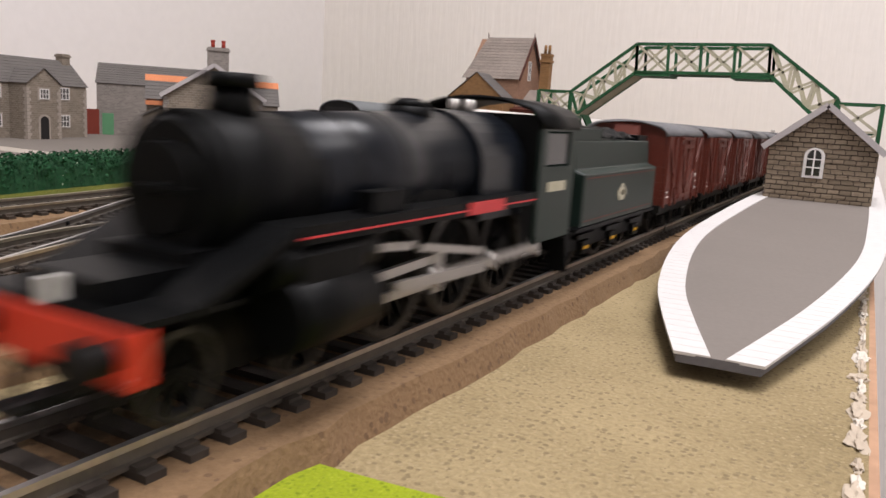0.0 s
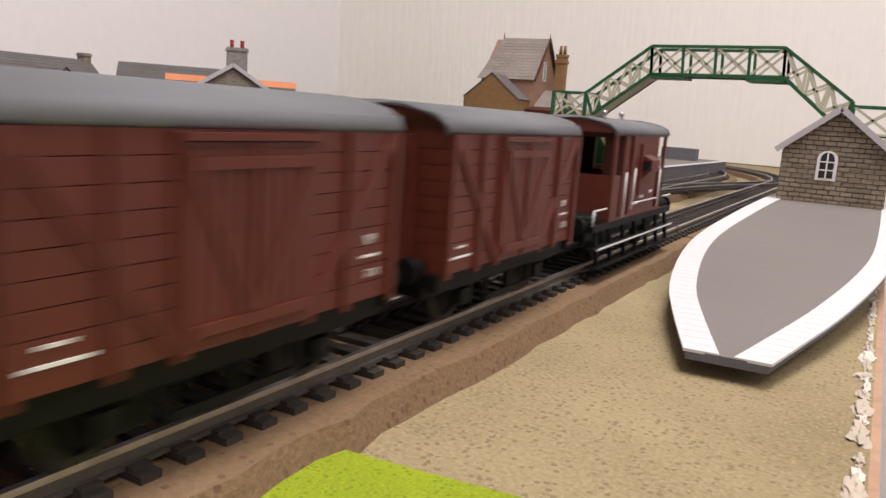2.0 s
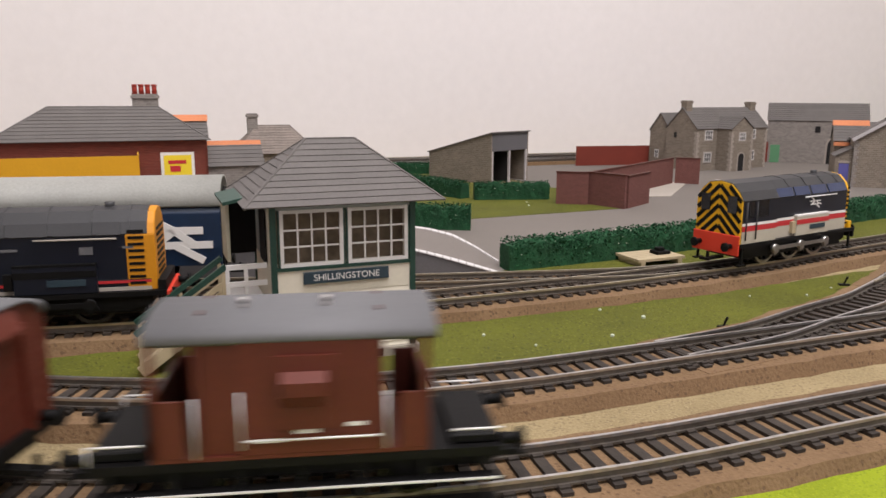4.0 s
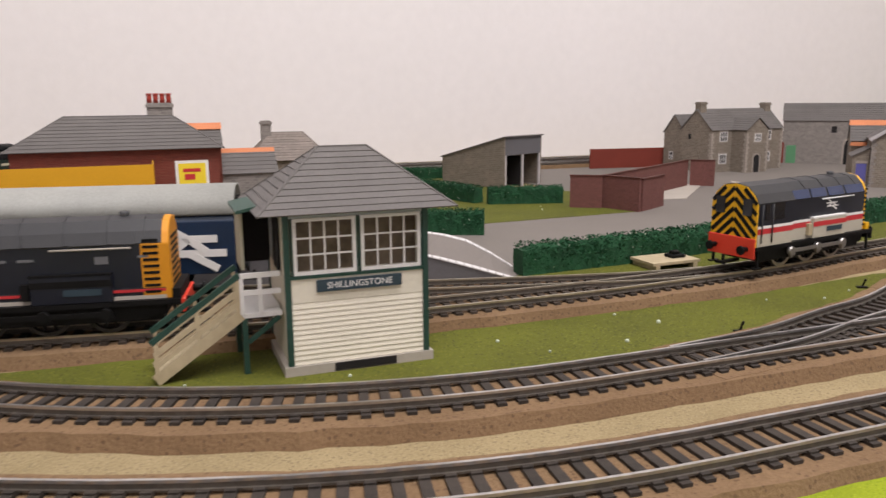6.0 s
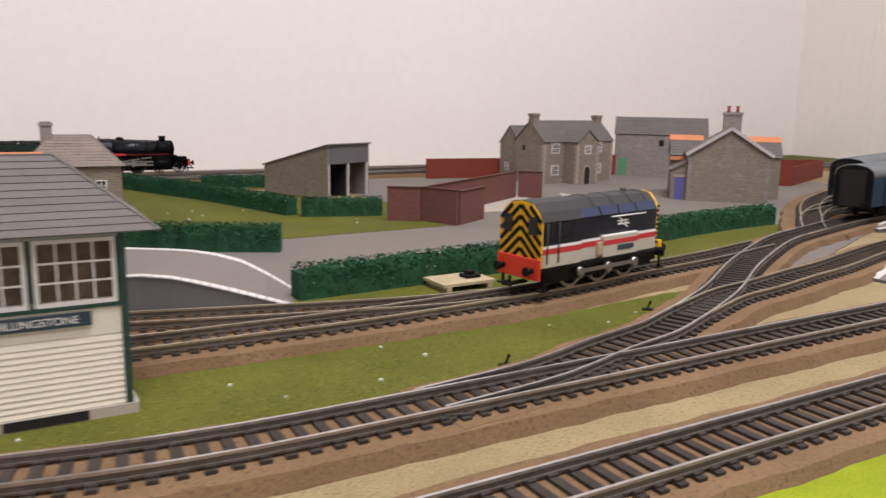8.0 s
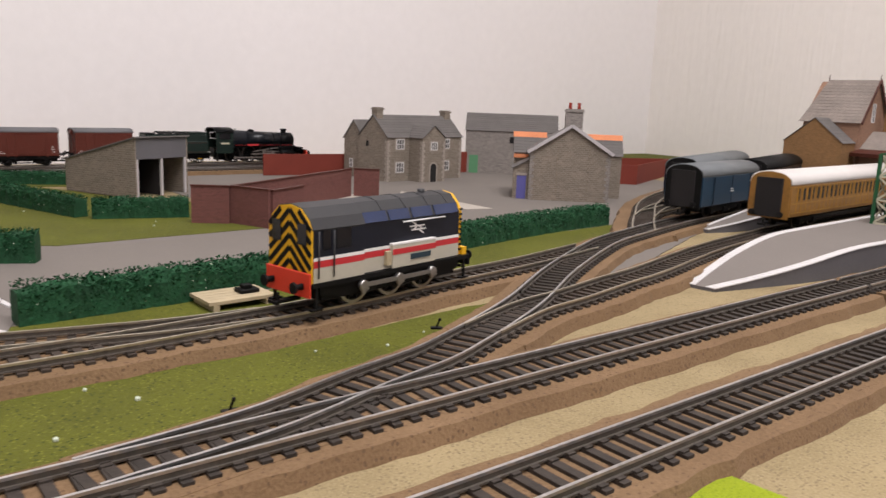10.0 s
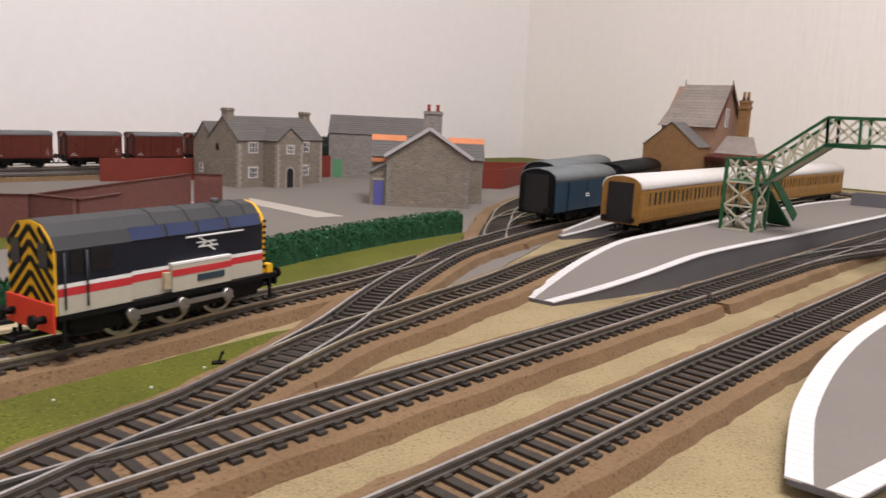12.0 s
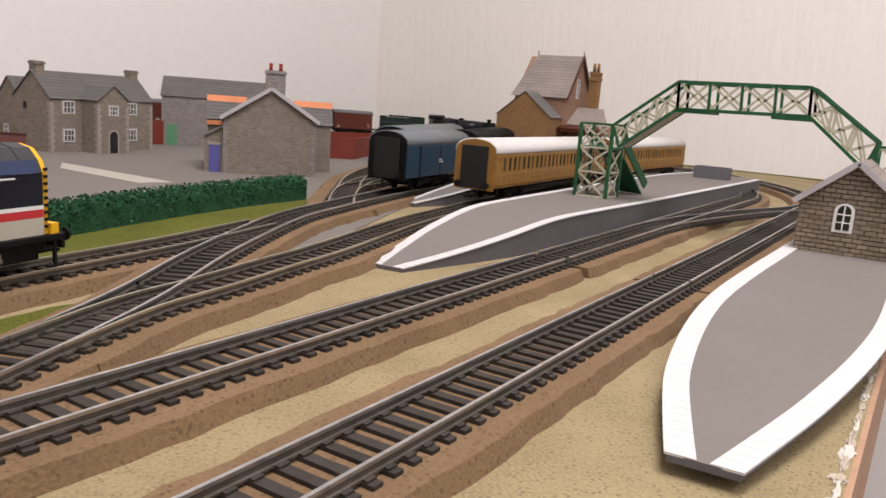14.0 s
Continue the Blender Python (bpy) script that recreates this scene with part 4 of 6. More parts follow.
# ---- brick yard walls ----
def wall_run(name, a, b, h, material, label, thick=2.4, cap=True):
    d = math.dist(a, b)
    th = base(name, a[0], a[1], 0.0007, math.degrees(math.atan2(b[1] - a[1], b[0] - a[0])), label, "wall", "low walls in the yard")
    part("brickwork", box(B(), 0, d * 1000, 0, thick, 0, h), material, th)
    if cap:
        part("coping", box(B(), -0.4, d * 1000 + 0.4, -0.5, thick + 0.5, h, h + 1.2), M_bauxite_d, th)
    return th


P = "plum brick card wall of the coal bays"
wall_run("brick_wall", (-0.452, 0.105), (-0.436, 0.129), 29, M_brick_p, P)
wall_run("brick_wall", (-0.440, 0.131), (-0.403, 0.146), 29, M_brick_p, P)
wall_run("brick_wall", (-0.445, 0.136), (-0.552, 0.312), 28, M_brick_p, P)
wall_run("brick_wall", (-0.552, 0.315), (-0.535, 0.335), 28, M_brick_p, P)
wall_run("brick_wall", (-0.405, 0.151), (-0.428, 0.19), 28, M_brick_p, P)
R_ = "plain red brick card wall at the back of the yard"
wall_run("red_wall", (-0.775, 0.320), (-0.757, 0.448), 27, M_redcard, R_, cap=False)
wall_run("red_wall", (-0.742, 0.560), (-0.735, 0.625), 30, M_redcard, R_, cap=False)
wall_run("red_wall", (-0.648, 0.800), (-0.600, 0.93), 26, M_redcard, R_, cap=False)
wall_run("red_wall", (-0.520, 0.745), (-0.600, 0.93), 26, M_redcard, R_, cap=False)
wall_run("red_wall", (-0.560, 0.70), (-0.520, 0.745), 26, M_redcard, R_, cap=False)

# ---- grey tiled house and red station building ----
grey_house = base("tiled_house", -0.550, -0.166, 0.0, 88, "grey stone house with a stepped tile roof", "house")
part("wall", box(B(), 0, 70, 0, 56, 0, 46), M_stone, grey_house)
hip_roof(grey_house, -3, 73, -3, 59, 45.5, 70, 20, 50, M_slate_l, 11)
chimney(grey_house, 16, 28, 9, 9, 58, 81, M_stone_p)
pane_window(grey_house, at(54, -0.05, 25), 8, 9, 2, 2)
pane_window(grey_house, at(69.9, 30, 24, 90), 8, 9, 2, 2)
station = base("station_building", -0.410, -0.338, 0.0, 90, "red brick station building with a yellow canopy", "station building")
part("platform_base", box(B(), -3, 136, -2, 66, 0, 18.4), M_platside, station)
part("wall", box(B(), 0, 133, 0, 62, 18.5, 68), M_brick, station)
hip_roof(station, -4, 137, -4, 66, 67.5, 90, 32, 104, M_slate, 10)
chimney(station, 96, 40, 18, 9, 80, 99, M_stone_p, 4)
part("canopy", box(B(), -40, 88, -36, -0.2, 52, 53.5), M_slate_l, station)
part("canopy_valance", box(B(), -40.5, 88.5, -37, -36.1, 45.5, 60), M_canopy, station, "bright yellow canopy valance")
part("canopy_valance", box(B(), 88.2, 89, -36, -0.3, 45.5, 60), M_canopy, station, "bright yellow canopy valance")
for x in (-30, 25, 80):
    part("canopy_post", rod(B(), (x, -30, 18.5), (x, -30, 52), 1.1), M_sbgreen, station)
poster = part("poster", box(B(), 103, 125.5, -0.7, -0.1, 41, 59), M_decal, station, "yellow poster in a white border")
part("poster_print", box(B(), 105, 123.5, -1.0, -0.72, 42.5, 57), M_poster, poster)
bm = box(B(), 108, 120, -1.2, -1.02, 51, 53.4)
box(bm, 109, 116, -1.2, -1.02, 45.5, 49.5)
part("print_bar", bm, M_ic_red, poster)
annex = base("station_annex", -0.455, -0.200, 0.0, 90, "low grey stone annex with orange ridge tiles", "building")
gable_block(annex, 0, 42, 0, 46, 44, 60, M_stone_p, M_slate, "x", 1.5, 6)
part("ridge_tile", prism(B(), [(19, 58), (27, 58), (23, 62.4)], -1.6, 43.6, "x"), M_orange, annex, "orange ridge tile")
pane_window(annex, at(30, -0.05, 20), 9, 12, 2, 2, M_doorgreen)
# the cross-gable of the station with its own orange ridge
gable_block(station, 104, 132.5, 62.3, 92, 58, 78, M_stone_p, M_slate, "y", 1.0, 6, name="rear_gable_wall")
gable_block(station, 108, 138, 42, 68, 66, 80, M_brick, M_slate, "x", 1.5, 6, name="side_wing_wall", z0=18.5)
part("ridge_tile", prism(B(), [(51, 78.6), (59, 78.6), (55, 83.4)], 106, 140, "x"), M_orange, station, "orange ridge tile")

# ---- signal box ----
sb = base("signal_box", -0.1085, -0.2065, 0.001, 90, "cream and dark green signal box with a slate hip roof", "signal box")
W, D = 54.5, 44
part("plinth", box(B(), -1.5, W + 1.5, -1.2, D + 1, 0, 3.6), M_strip, sb)
part("plinth_vent", box(B(), 17, 41, -1.5, -1.1, 0.4, 3.4), M_void, sb)
part("lower_wall", box(B(), 0.6, W - 0.6, 0.4, D, 3.7, 37), M_sbcream, sb)
for k in range(12):
    z = 3.8 + k * 1.95
    part("clapboard", plate(B(), [(2.2, -0.35, z), (W - 2.2, -0.35, z), (W - 2.2, 0.05, z + 2.05), (2.2, 0.05, z + 2.05)], 0.35), M_sbcream, sb)
part("frieze", box(B(), 2.2, W - 2.2, -0.2, 0.39, 27.4, 37), M_sbcream, sb)
part("upper_wall", box(B(), 0.8, W - 0.8, 18, D - 0.2, 37.1, 60.5), M_sbgrey, sb)
part("room_back", box(B(), 1.2, W - 1.2, 10, 11, 37.1, 60.5), M_curtain, sb)
part("room_end", box(B(), 0.8, 1.6, 0.6, 17.9, 37.1, 60.5), M_sbcream, sb)
part("room_end", box(B(), W - 1.6, W - 0.8, 0.6, 17.9, 37.1, 60.5), M_sbcream, sb)
part("header", box(B(), 0.5, W - 0.5, -0.3, 1.2, 58.6, 60.6), M_sbgrey, sb)
part("sill", box(B(), 1.8, W - 1.8, -0.9, 0.5, 36.4, 37.6), M_sbgreen, sb)
for x0, x1 in ((3.4, 26.6), (28.4, 51.6)):
    bm = B()
    box(bm, x0, x1, -0.5, 0.6, 37.7, 39.0)
    box(bm, x0, x1, -0.5, 0.6, 57.3, 58.5)
    box(bm, x0, x0 + 1.3, -0.5, 0.6, 39.0, 57.3)
    box(bm, x1 - 1.3, x1, -0.5, 0.6, 39.0, 57.3)
    win = part("window", bm, M_winwhite, sb, "white sash window with small panes")
    bm = B()
    w, h = (x1 - x0 - 2.6), 18.3
    for k in (1, 2, 3):
        box(bm, x0 + 1.3 + w * k / 4 - 0.3, x0 + 1.3 + w * k / 4 + 0.3, -0.3, 0.3, 39, 57.3)
    for k in (1, 2):
        box(bm, x0 + 1.3, x1 - 1.3, -0.25, 0.3, 39 + h * k / 3 - 0.3, 39 + h * k / 3 + 0.3)
    part("glazing_bar", bm, M_winwhite, win)
    for xa in (x0 - 0.7, x1):
        part("window_trim", box(B(), xa, xa + 0.7, -0.35, 0.6, 37.7, 58.5), M_sbgreen, win)
for x in (0, W - 2.1):
    part("corner_post", box(B(), x, x + 2.1, -0.8, 1.0, 3.7, 60.6), M_sbgreen, sb, "dark green corner post")
part("corner_post", box(B(), 0, 2.1, D - 1.6, D + 0.2, 3.7, 60.6), M_sbgreen, sb, "dark green corner post")
sign = part("name_sign", box(B(), 11.3, 43.6, -1.5, -0.6, 31.2, 35.6), M_sign, sb, "navy name board with pale letters", 0.1)
lettering("SHILLINGSTONE", 3.4, M_decal, sign, Matrix.Translation((27.45, -1.56, 33.35)) @ Euler((radians(90), 0, 0)).to_matrix().to_4x4())
hip_roof(sb, -9.5, W + 9.5, -7.5, D + 7, 60.8, 82.5, 18, 37, M_slate, 11)
# landing, rail and flight of steps at the south end
part("porch_side", box(B(), -13, -11.8, 20, 38, 37, 60), M_cream, sb)
part("porch_roof", plate(B(), [(-15, 10, 61), (-0.2, 10, 64), (-0.2, 40, 64), (-15, 40, 61)], 1.2), M_sbgreen, sb)
part("porch_recess", box(B(), -11.5, -0.3, 36, 37, 37, 60), M_void, sb)
part("doorway", box(B(), -0.15, 0.5, 13, 26, 37, 57), M_void, sb)
part("landing", box(B(), -15, -0.3, 8, 38, 21.5, 23.2), M_winwhite, sb)
for x, y in ((-14, 9), (-14, 36)):
    part("landing_post", box(B(), x - 1, x + 1, y - 1, y + 1, 0, 21.4), M_sbgreen, sb)
part("brace", bar(B(), (-13, 9, 12), (-1, 9, 21), 1.6), M_sbgreen, sb)
bm = B()
for z in (30.2, 36.6):
    box(bm, -15, -0.4, 7.2, 8.6, z, z + 1.8)
for x in (-14.6, -8):
    box(bm, x - 0.7, x + 0.7, 7.3, 8.5, 23.3, 36.5)
part("landing_rail", bm, M_winwhite, sb)
top, low = Vector((-15, 0, 23)), Vector((-46, 0, 0.6))
for y in (8.5, 24):
    a, b = low + Vector((0, y, 1)), top + Vector((0, y, 0))
    string = part("stringer", bar(B(), a, b, 1.2, 4.2), M_wood, sb)
    part("handrail", bar(B(), a + Vector((-1, 0, 14)), b + Vector((0, 0, 15)), 1.5, 2.0), M_sbgreen, string)
    bm = B()
    for f in (0.02, 0.5, 0.97):
        p = a.lerp(b, f)
        bar(bm, p, p + Vector((0, 0, 13.5)), 1.3)
    for z in (5, 9.2):
        bar(bm, a + Vector((0, 0, z)), b + Vector((0, 0, z)), 0.8, 1.7)
    part("banister", bm, M_wood, string)
for k in range(9):
    p = low.lerp(top, (k + 0.5) / 9)
    part("tread", box(B(), p.x - 2, p.x + 2, 9.1, 23.4, p.z, p.z + 0.9), M_wood, sb)

# ---- hut on the near platform ----
HZ = 0.0205
hut = base("platform_hut", 0.0457, 0.412, HZ, 0, "small brown rubble hut with an arched white window", "hut")
HW = 47.5
part("wall", prism(B(), [(0, 0), (HW, 0), (HW, 26.5), (HW / 2, 45), (0, 26.5)], 0, 62, "y"), M_stone_h, hut)
for s in (0, 1):
    xe, ze = (-3.2, 25.4) if s == 0 else (HW + 3.2, 25.4)
    courses(hut, [(xe, -3, ze), (xe, 65, ze), (HW / 2, 65, 47.2), (HW / 2, -3, 47.2)], 7, 0.35, M_slate_l)
    part("bargeboard", bar(B(), (xe, -3.1, ze - 0.6), (HW / 2, -3.1, 46.6), 0.9, 2.8), M_barge, hut, "pale bargeboard along the gable")
wx = 20.7
arch = [(wx - 4.6, 11.4), (wx + 4.6, 11.4), (wx + 4.6, 22)] + [(wx + 4.6 * math.cos(radians(a)), 22 + 4.0 * math.sin(radians(a))) for a in range(20, 180, 20)] + [(wx - 4.6, 22)]
part("window_surround", prism(B(), arch, -0.9, 0.1, "y"), M_winwhite, hut, "white arched window surround", 0.1)
hw = part("window", prism(B(), [(wx + (x - wx) * 0.68, 12.6 + (z - 11.4) * 0.86) for x, z in arch], -1.1, -0.85, "y"), M_pane, hut)
bm = box(B(), wx - 0.35, wx + 0.35, -1.5, -1.05, 12.6, 25)
for z in (16.5, 20.5):
    box(bm, wx - 3.2, wx + 3.2, -1.4, -1.05, z - 0.3, z + 0.3)
part("glazing_bar", bm, M_winwhite, hw)
r = random.Random(12)
zc = 0.3
while zc < 42:
    hgt = r.uniform(1.7, 2.7)
    half = HW / 2 if zc + hgt < 26 else HW / 2 * (45 - zc - hgt) / 18.5
    x = -half
    while x < half - 1.2:
        w = min(r.uniform(2.6, 6.0), half - x)
        cx = HW / 2 + x
        if not (cx + w > wx - 5 and cx < wx + 5 and 10.4 < zc + hgt and zc < 26.6) and w > 1.0:
            d = r.uniform(0.15, 0.55)
            part("rubble_stone", box(B(), cx + 0.18, cx + w - 0.18, -d, 0.05, zc + 0.15, zc + hgt - 0.15), M_stone_h, hut)
        x += w
    zc += hgt
for x, sx in ((0, 1), (HW, -1)):
    quoins(hut, x, 0, 26, sx, 1, M_stone_h, 4.2)

# ---- station house by the far wall ----
sh = base("station_house", -0.347, 0.783, 0.0, 3, "tall gabled station house with a weathered slate roof", "house")
part("wall", prism(B(), [(24, 0), (104, 0), (104, 97), (64, 143), (24, 97)], 16, 80, "x"), M_pinkbrick, sh)
for s, ye in ((1, 24), (-1, 104)):
    courses(sh, [(12, ye - s * 3, 95), (83, ye - s * 3, 95), (82, 64, 145), (24, 64, 145)], 14, 0.3, M_slate_l)
bm = B()
bar(bm, (83.5, 21, 94.5), (82.5, 64, 145), 1.2, 3.4)
bar(bm, (83.5, 107, 94.5), (82.5, 64, 145), 1.2, 3.4)
part("bargeboard", bm, M_bauxite_d, sh, "dark red bargeboard")
for x in (24, 82):
    part("finial", rod(B(), (x, 64, 144), (x, 64, 151), 0.7, 0.3), M_bauxite_d, sh)
gable_block(sh, 12, 78, -12, 23.5, 72, 99, M_tan, M_slate, "y", 1.0, 8, name="front_gable_wall")
pane_window(sh, at(80.1, 60, 96, 90), 9, 22, 2, 3)
part("chimney", box(B(), 91, 102, 66, 77, 60, 128), M_tan, sh)
bm = box(B(), 90, 103, 65, 78, 118, 121)
box(bm, 90.3, 102.7, 65.3, 77.7, 125, 128)
part("chimney_cap", bm, M_tan, sh)
for x in (94, 99):
    part("chimney_pot", rod(B(), (x, 71.5, 128), (x, 71.5, 138), 2.0, 1.7), M_tan, sh)
part("side_wing_wall", box(B(), 80.4, 128, 34, 100, 0, 66), M_pinkbrick, sh)
part("side_wing_roof", plate(B(), [(80.4, 31, 66), (131, 31, 66), (112, 66, 86), (80.4, 66, 86)], 1.2), M_slate_l, sh)
part("canopy", plate(B(), [(79, 8, 62), (126, 8, 62), (126, 32, 66), (79, 32, 66)], 4.0), M_bauxite_d, sh, "dark red platform canopy")

# ---- footbridge ----
fb = base("footbridge", -0.131, 0.538, 0.018, 0, "green and cream lattice footbridge over the tracks", "footbridge")
Y0, Y1 = 0.0, 24.0


def brace_panel(parent, p, q, s, t, w=1.5):
    bm = B()
    bar(bm, p, s, w, 0.9, (0, 1, 0))
    bar(bm, q, t, w, 0.9, (0, 1, 0))
    part("cross_brace", bm, M_cream, parent, "cream diagonal cross brace")


for x0, zb in ((0, 0.0), (199, 2.8)):
    h = 55.5
    for x in (x0, x0 + 25):
        for y in (Y0, Y1):
            part("tower_post", box(B(), x - 1.2, x + 1.2, y - 1.2, y + 1.2, zb, h), M_bridge, fb)
    for k in range(4):
        z = zb + (h - zb) * k / 3
        bm = B()
        bar(bm, (x0, Y0, min(z, h - 0.7) + 0.7), (x0 + 25, Y0, min(z, h - 0.7) + 0.7), 1.3)
        bar(bm, (x0, Y1, min(z, h - 0.7) + 0.7), (x0 + 25, Y1, min(z, h - 0.7) + 0.7), 1.3)
        bar(bm, (x0, Y0, min(z, h - 0.7) + 0.7), (x0, Y1, min(z, h - 0.7) + 0.7), 1.3)
        bar(bm, (x0 + 25, Y0, min(z, h - 0.7) + 0.7), (x0 + 25, Y1, min(z, h - 0.7) + 0.7), 1.3)
        part("tower_girt", bm, M_bridge if k == 3 else M_cream, fb)
    for k in range(3):
        a, b = zb + (h - zb) * k / 3 + 1, zb + (h - zb) * (k + 1) / 3
        for y in (Y0, Y1):
            brace_panel(fb, (x0 + 1, y, a), (x0 + 24, y, a), (x0 + 24, y, b), (x0 + 1, y, b))
        for x in (x0, x0 + 25):
            bm = B()
            bar(bm, (x, Y0 + 1, a), (x, Y1 - 1, b), 0.9, 1.5)
            bar(bm, (x, Y1 - 1, a), (x, Y0 + 1, b), 0.9, 1.5)
            part("cross_brace", bm, M_cream, fb, "cream diagonal cross brace")
    part("landing_deck", box(B(), x0 - 1, x0 + 26, Y0, Y1, 37, 38.4), M_bridge, fb)
UP = [(25, 55.5), (70, 89.5), (156, 90), (199, 58)]
LO = [(31, 40), (71, 70.5), (157, 71.5), (193, 41)]
for y in (Y0, Y1):
    for chord, m in ((UP, M_bridge), (LO, M_bridge)):
        for (xa, za), (xb, zb) in zip(chord, chord[1:]):
            part("chord", bar(B(), (xa, y, za), (xb, y, zb), 2.0, 2.0), m, fb, "green girder chord")
    for seg, n in ((0, 3), (1, 4), (2, 3)):
        for k in range(n + 1):
            u = [UP[seg][i] + (UP[seg + 1][i] - UP[seg][i]) * k / n for i in (0, 1)]
            v = [LO[seg][i] + (LO[seg + 1][i] - LO[seg][i]) * k / n for i in (0, 1)]
            part("upright", bar(B(), (u[0], y, u[1]), (v[0], y, v[1]), 1.8, 1.6, (0, 1, 0)), M_bridge if k in (0, n) or seg == 1 else M_cream, fb)
            if k < n:
                u2 = [UP[seg][i] + (UP[seg + 1][i] - UP[seg][i]) * (k + 1) / n for i in (0, 1)]
                v2 = [LO[seg][i] + (LO[seg + 1][i] - LO[seg][i]) * (k + 1) / n for i in (0, 1)]
                brace_panel(fb, (u[0], y, u[1]), (u2[0], y, u2[1]), (v2[0], y, v2[1]), (v[0], y, v[1]))
for (xa, za), (xb, zb) in zip(LO, LO[1:]):
    part("deck", bar(B(), (xa, 12, za), (xb, 12, zb), 22, 1.0), M_cream if za != zb and abs(za - zb) > 5 else M_bridge, fb)
for x in (82, 146):
    part("deck_bearer", box(B(), x - 12, x + 12, -1, 25, 68.2, 70.2), M_bridge, fb)
stair = part("stair_flight", bar(B(), (14, 25.5, 37), (22, 66, 1), 20, 1.4), M_bridge, fb, "dark green stair down to the platform")
part("stair_side", bar(B(), (25, 25.5, 45), (33, 68, 8), 1.2, 7), M_bridge, fb)
part("stair_side", bar(B(), (3, 25.5, 45), (11, 68, 8), 1.2, 7), M_bridge, fb)

# ---- small yard clutter ----
crate = base("timber_pallet", -0.2145, 0.036, 0.0008, 92, "pale timber barrow crossing with black fittings", "pallet")
for k in range(5):
    part("board", box(B(), -17, 17, -11 + k * 4.6, -11 + k * 4.6 + 4.3, 3, 4.6), M_wood, crate)
for x in (-15, 12):
    part("bearer", box(B(), x, x + 3, -11, 11.5, 0, 2.9), M_wood, crate)
bm = box(B(), 2, 12, -4, 4, 4.7, 6.6)
box(bm, 4, 9, -2, 2, 6.6, 8.6)
part("point_motor", bm, M_black, crate, "small black point motor", 0.3)


def point_lever(x, y, rz):
    th = base("point_lever", x, y, 0.0036, rz, "small black point lever beside the track", "lever", "point levers")
    part("lever_base", box(B(), -2.6, 2.6, -1.2, 1.2, 0, 1.0), M_black, th, "", 0.15)
    part("lever_arm", bar(B(), (0, 0, 0.9), (1.2, 0, 4.0), 0.7), M_black, th)
    part("lever_knob", rod(B(), (1.2, 0, 3.7), (1.4, 0, 4.8), 0.7, 0.5, 8), M_black, th)


for x, y, rz in ((-0.121, 0.088, 60), (-0.084, -0.022, 80), (-0.200, 0.30, 60), (-0.140, 0.155, 60)):
    point_lever(x, y, rz)

r = random.Random(8)
for k in range(26):
    x, y = (-0.115 + r.uniform(-0.02, 0.02), r.uniform(-0.30, 0.10)) if k < 16 else (r.uniform(-0.60, -0.44), r.uniform(-0.06, 0.10))
    bm = B()
    bmesh.ops.create_icosphere(bm, subdivisions=1, radius=r.uniform(0.5, 1.1))
    bm.transform(Matrix.Translation((x * 1000, y * 1000, 1.5)))
    tagged(part("paper_speck", bm, M_speck), "tiny pale speck of litter on the grass", "speck", "specks on the grass")

# ---- rolling stock: x forwards, z from the rail top, millimetres ----
RAIL = 0.0092


def arch_roof(bm, x0, x1, half, eave, top, thick=0.9, n=10, over=0.6):
    """A curved roof skin over a body."""
    pts = []
    for k in range(n + 1):
        a = math.pi * k / n
        pts.append(((half + over) * math.cos(a), eave + (top - eave) * math.sin(a) ** 0.8))
    inner = [(y * (1 - thick / half), z - thick) for y, z in reversed(pts)]
    prism(bm, pts + inner, x0, x1, "x")
    return bm


def wheelset(parent, x, rad, material=None, gauge=14.4, rim=None, spokes=0, y_only=None):
    """One axle with two wheels, turning about its own middle."""
    bm = B()
    rod(bm, (0, -gauge / 2 - 2, 0), (0, gauge / 2 + 2, 0), 1.0, None, 8)
    for s in (-1, 1):
        if spokes:
            for k in range(spokes):
                a = 2 * math.pi * k / spokes
                bar(bm, (0, s * (gauge / 2 + 1), 0), (rad * 0.86 * math.cos(a), s * (gauge / 2 + 1), rad * 0.86 * math.sin(a)), 0.9, 1.1, (0, 1, 0))
            rod(bm, (0, s * gauge / 2, 0), (0, s * (gauge / 2 + 2.6), 0), rad * 0.24, None, 12)
        else:
            rod(bm, (0, s * gauge / 2, 0), (0, s * (gauge / 2 + 1.6), 0), rad * 0.88, None, 18)
    w = part("wheelset", bm, material or M_black, parent)
    w.matrix_basis = Matrix.Translation((x / 1000, 0, rad / 1000))
    bm = B()
    n = 24
    for s in (-1, 1):
        rings = []
        for rr, yy in ((rad * 0.84, 0.2), (rad, 0.2), (rad, 2.4), (rad * 0.84, 2.4)):
            rings.append([bm.verts.new((rr * math.cos(2 * math.pi * k / n), s * (gauge / 2 + yy), rr * math.sin(2 * math.pi * k / n))) for k in range(n)])
        for i in range(4):
            for k in range(n):
                bm.faces.new((rings[i][k], rings[i][(k + 1) % n], rings[(i + 1) % 4][(k + 1) % n], rings[(i + 1) % 4][k]))
    part("tyre", bm, rim or M_tyre, w)
    return w


def buffers(parent, x, sgn, z=13.5, spread=11.5):
    for s in (-1, 1):
        bm = rod(B(), (x, s * spread, z), (x + sgn * 4.2, s * spread, z), 1.5, 1.2, 10)
        rod(bm, (x + sgn * 4.2, s * spread, z), (x + sgn * 5.4, s * spread, z), 2.5, 2.4, 14)
        part("buffer", bm, M_black, parent)


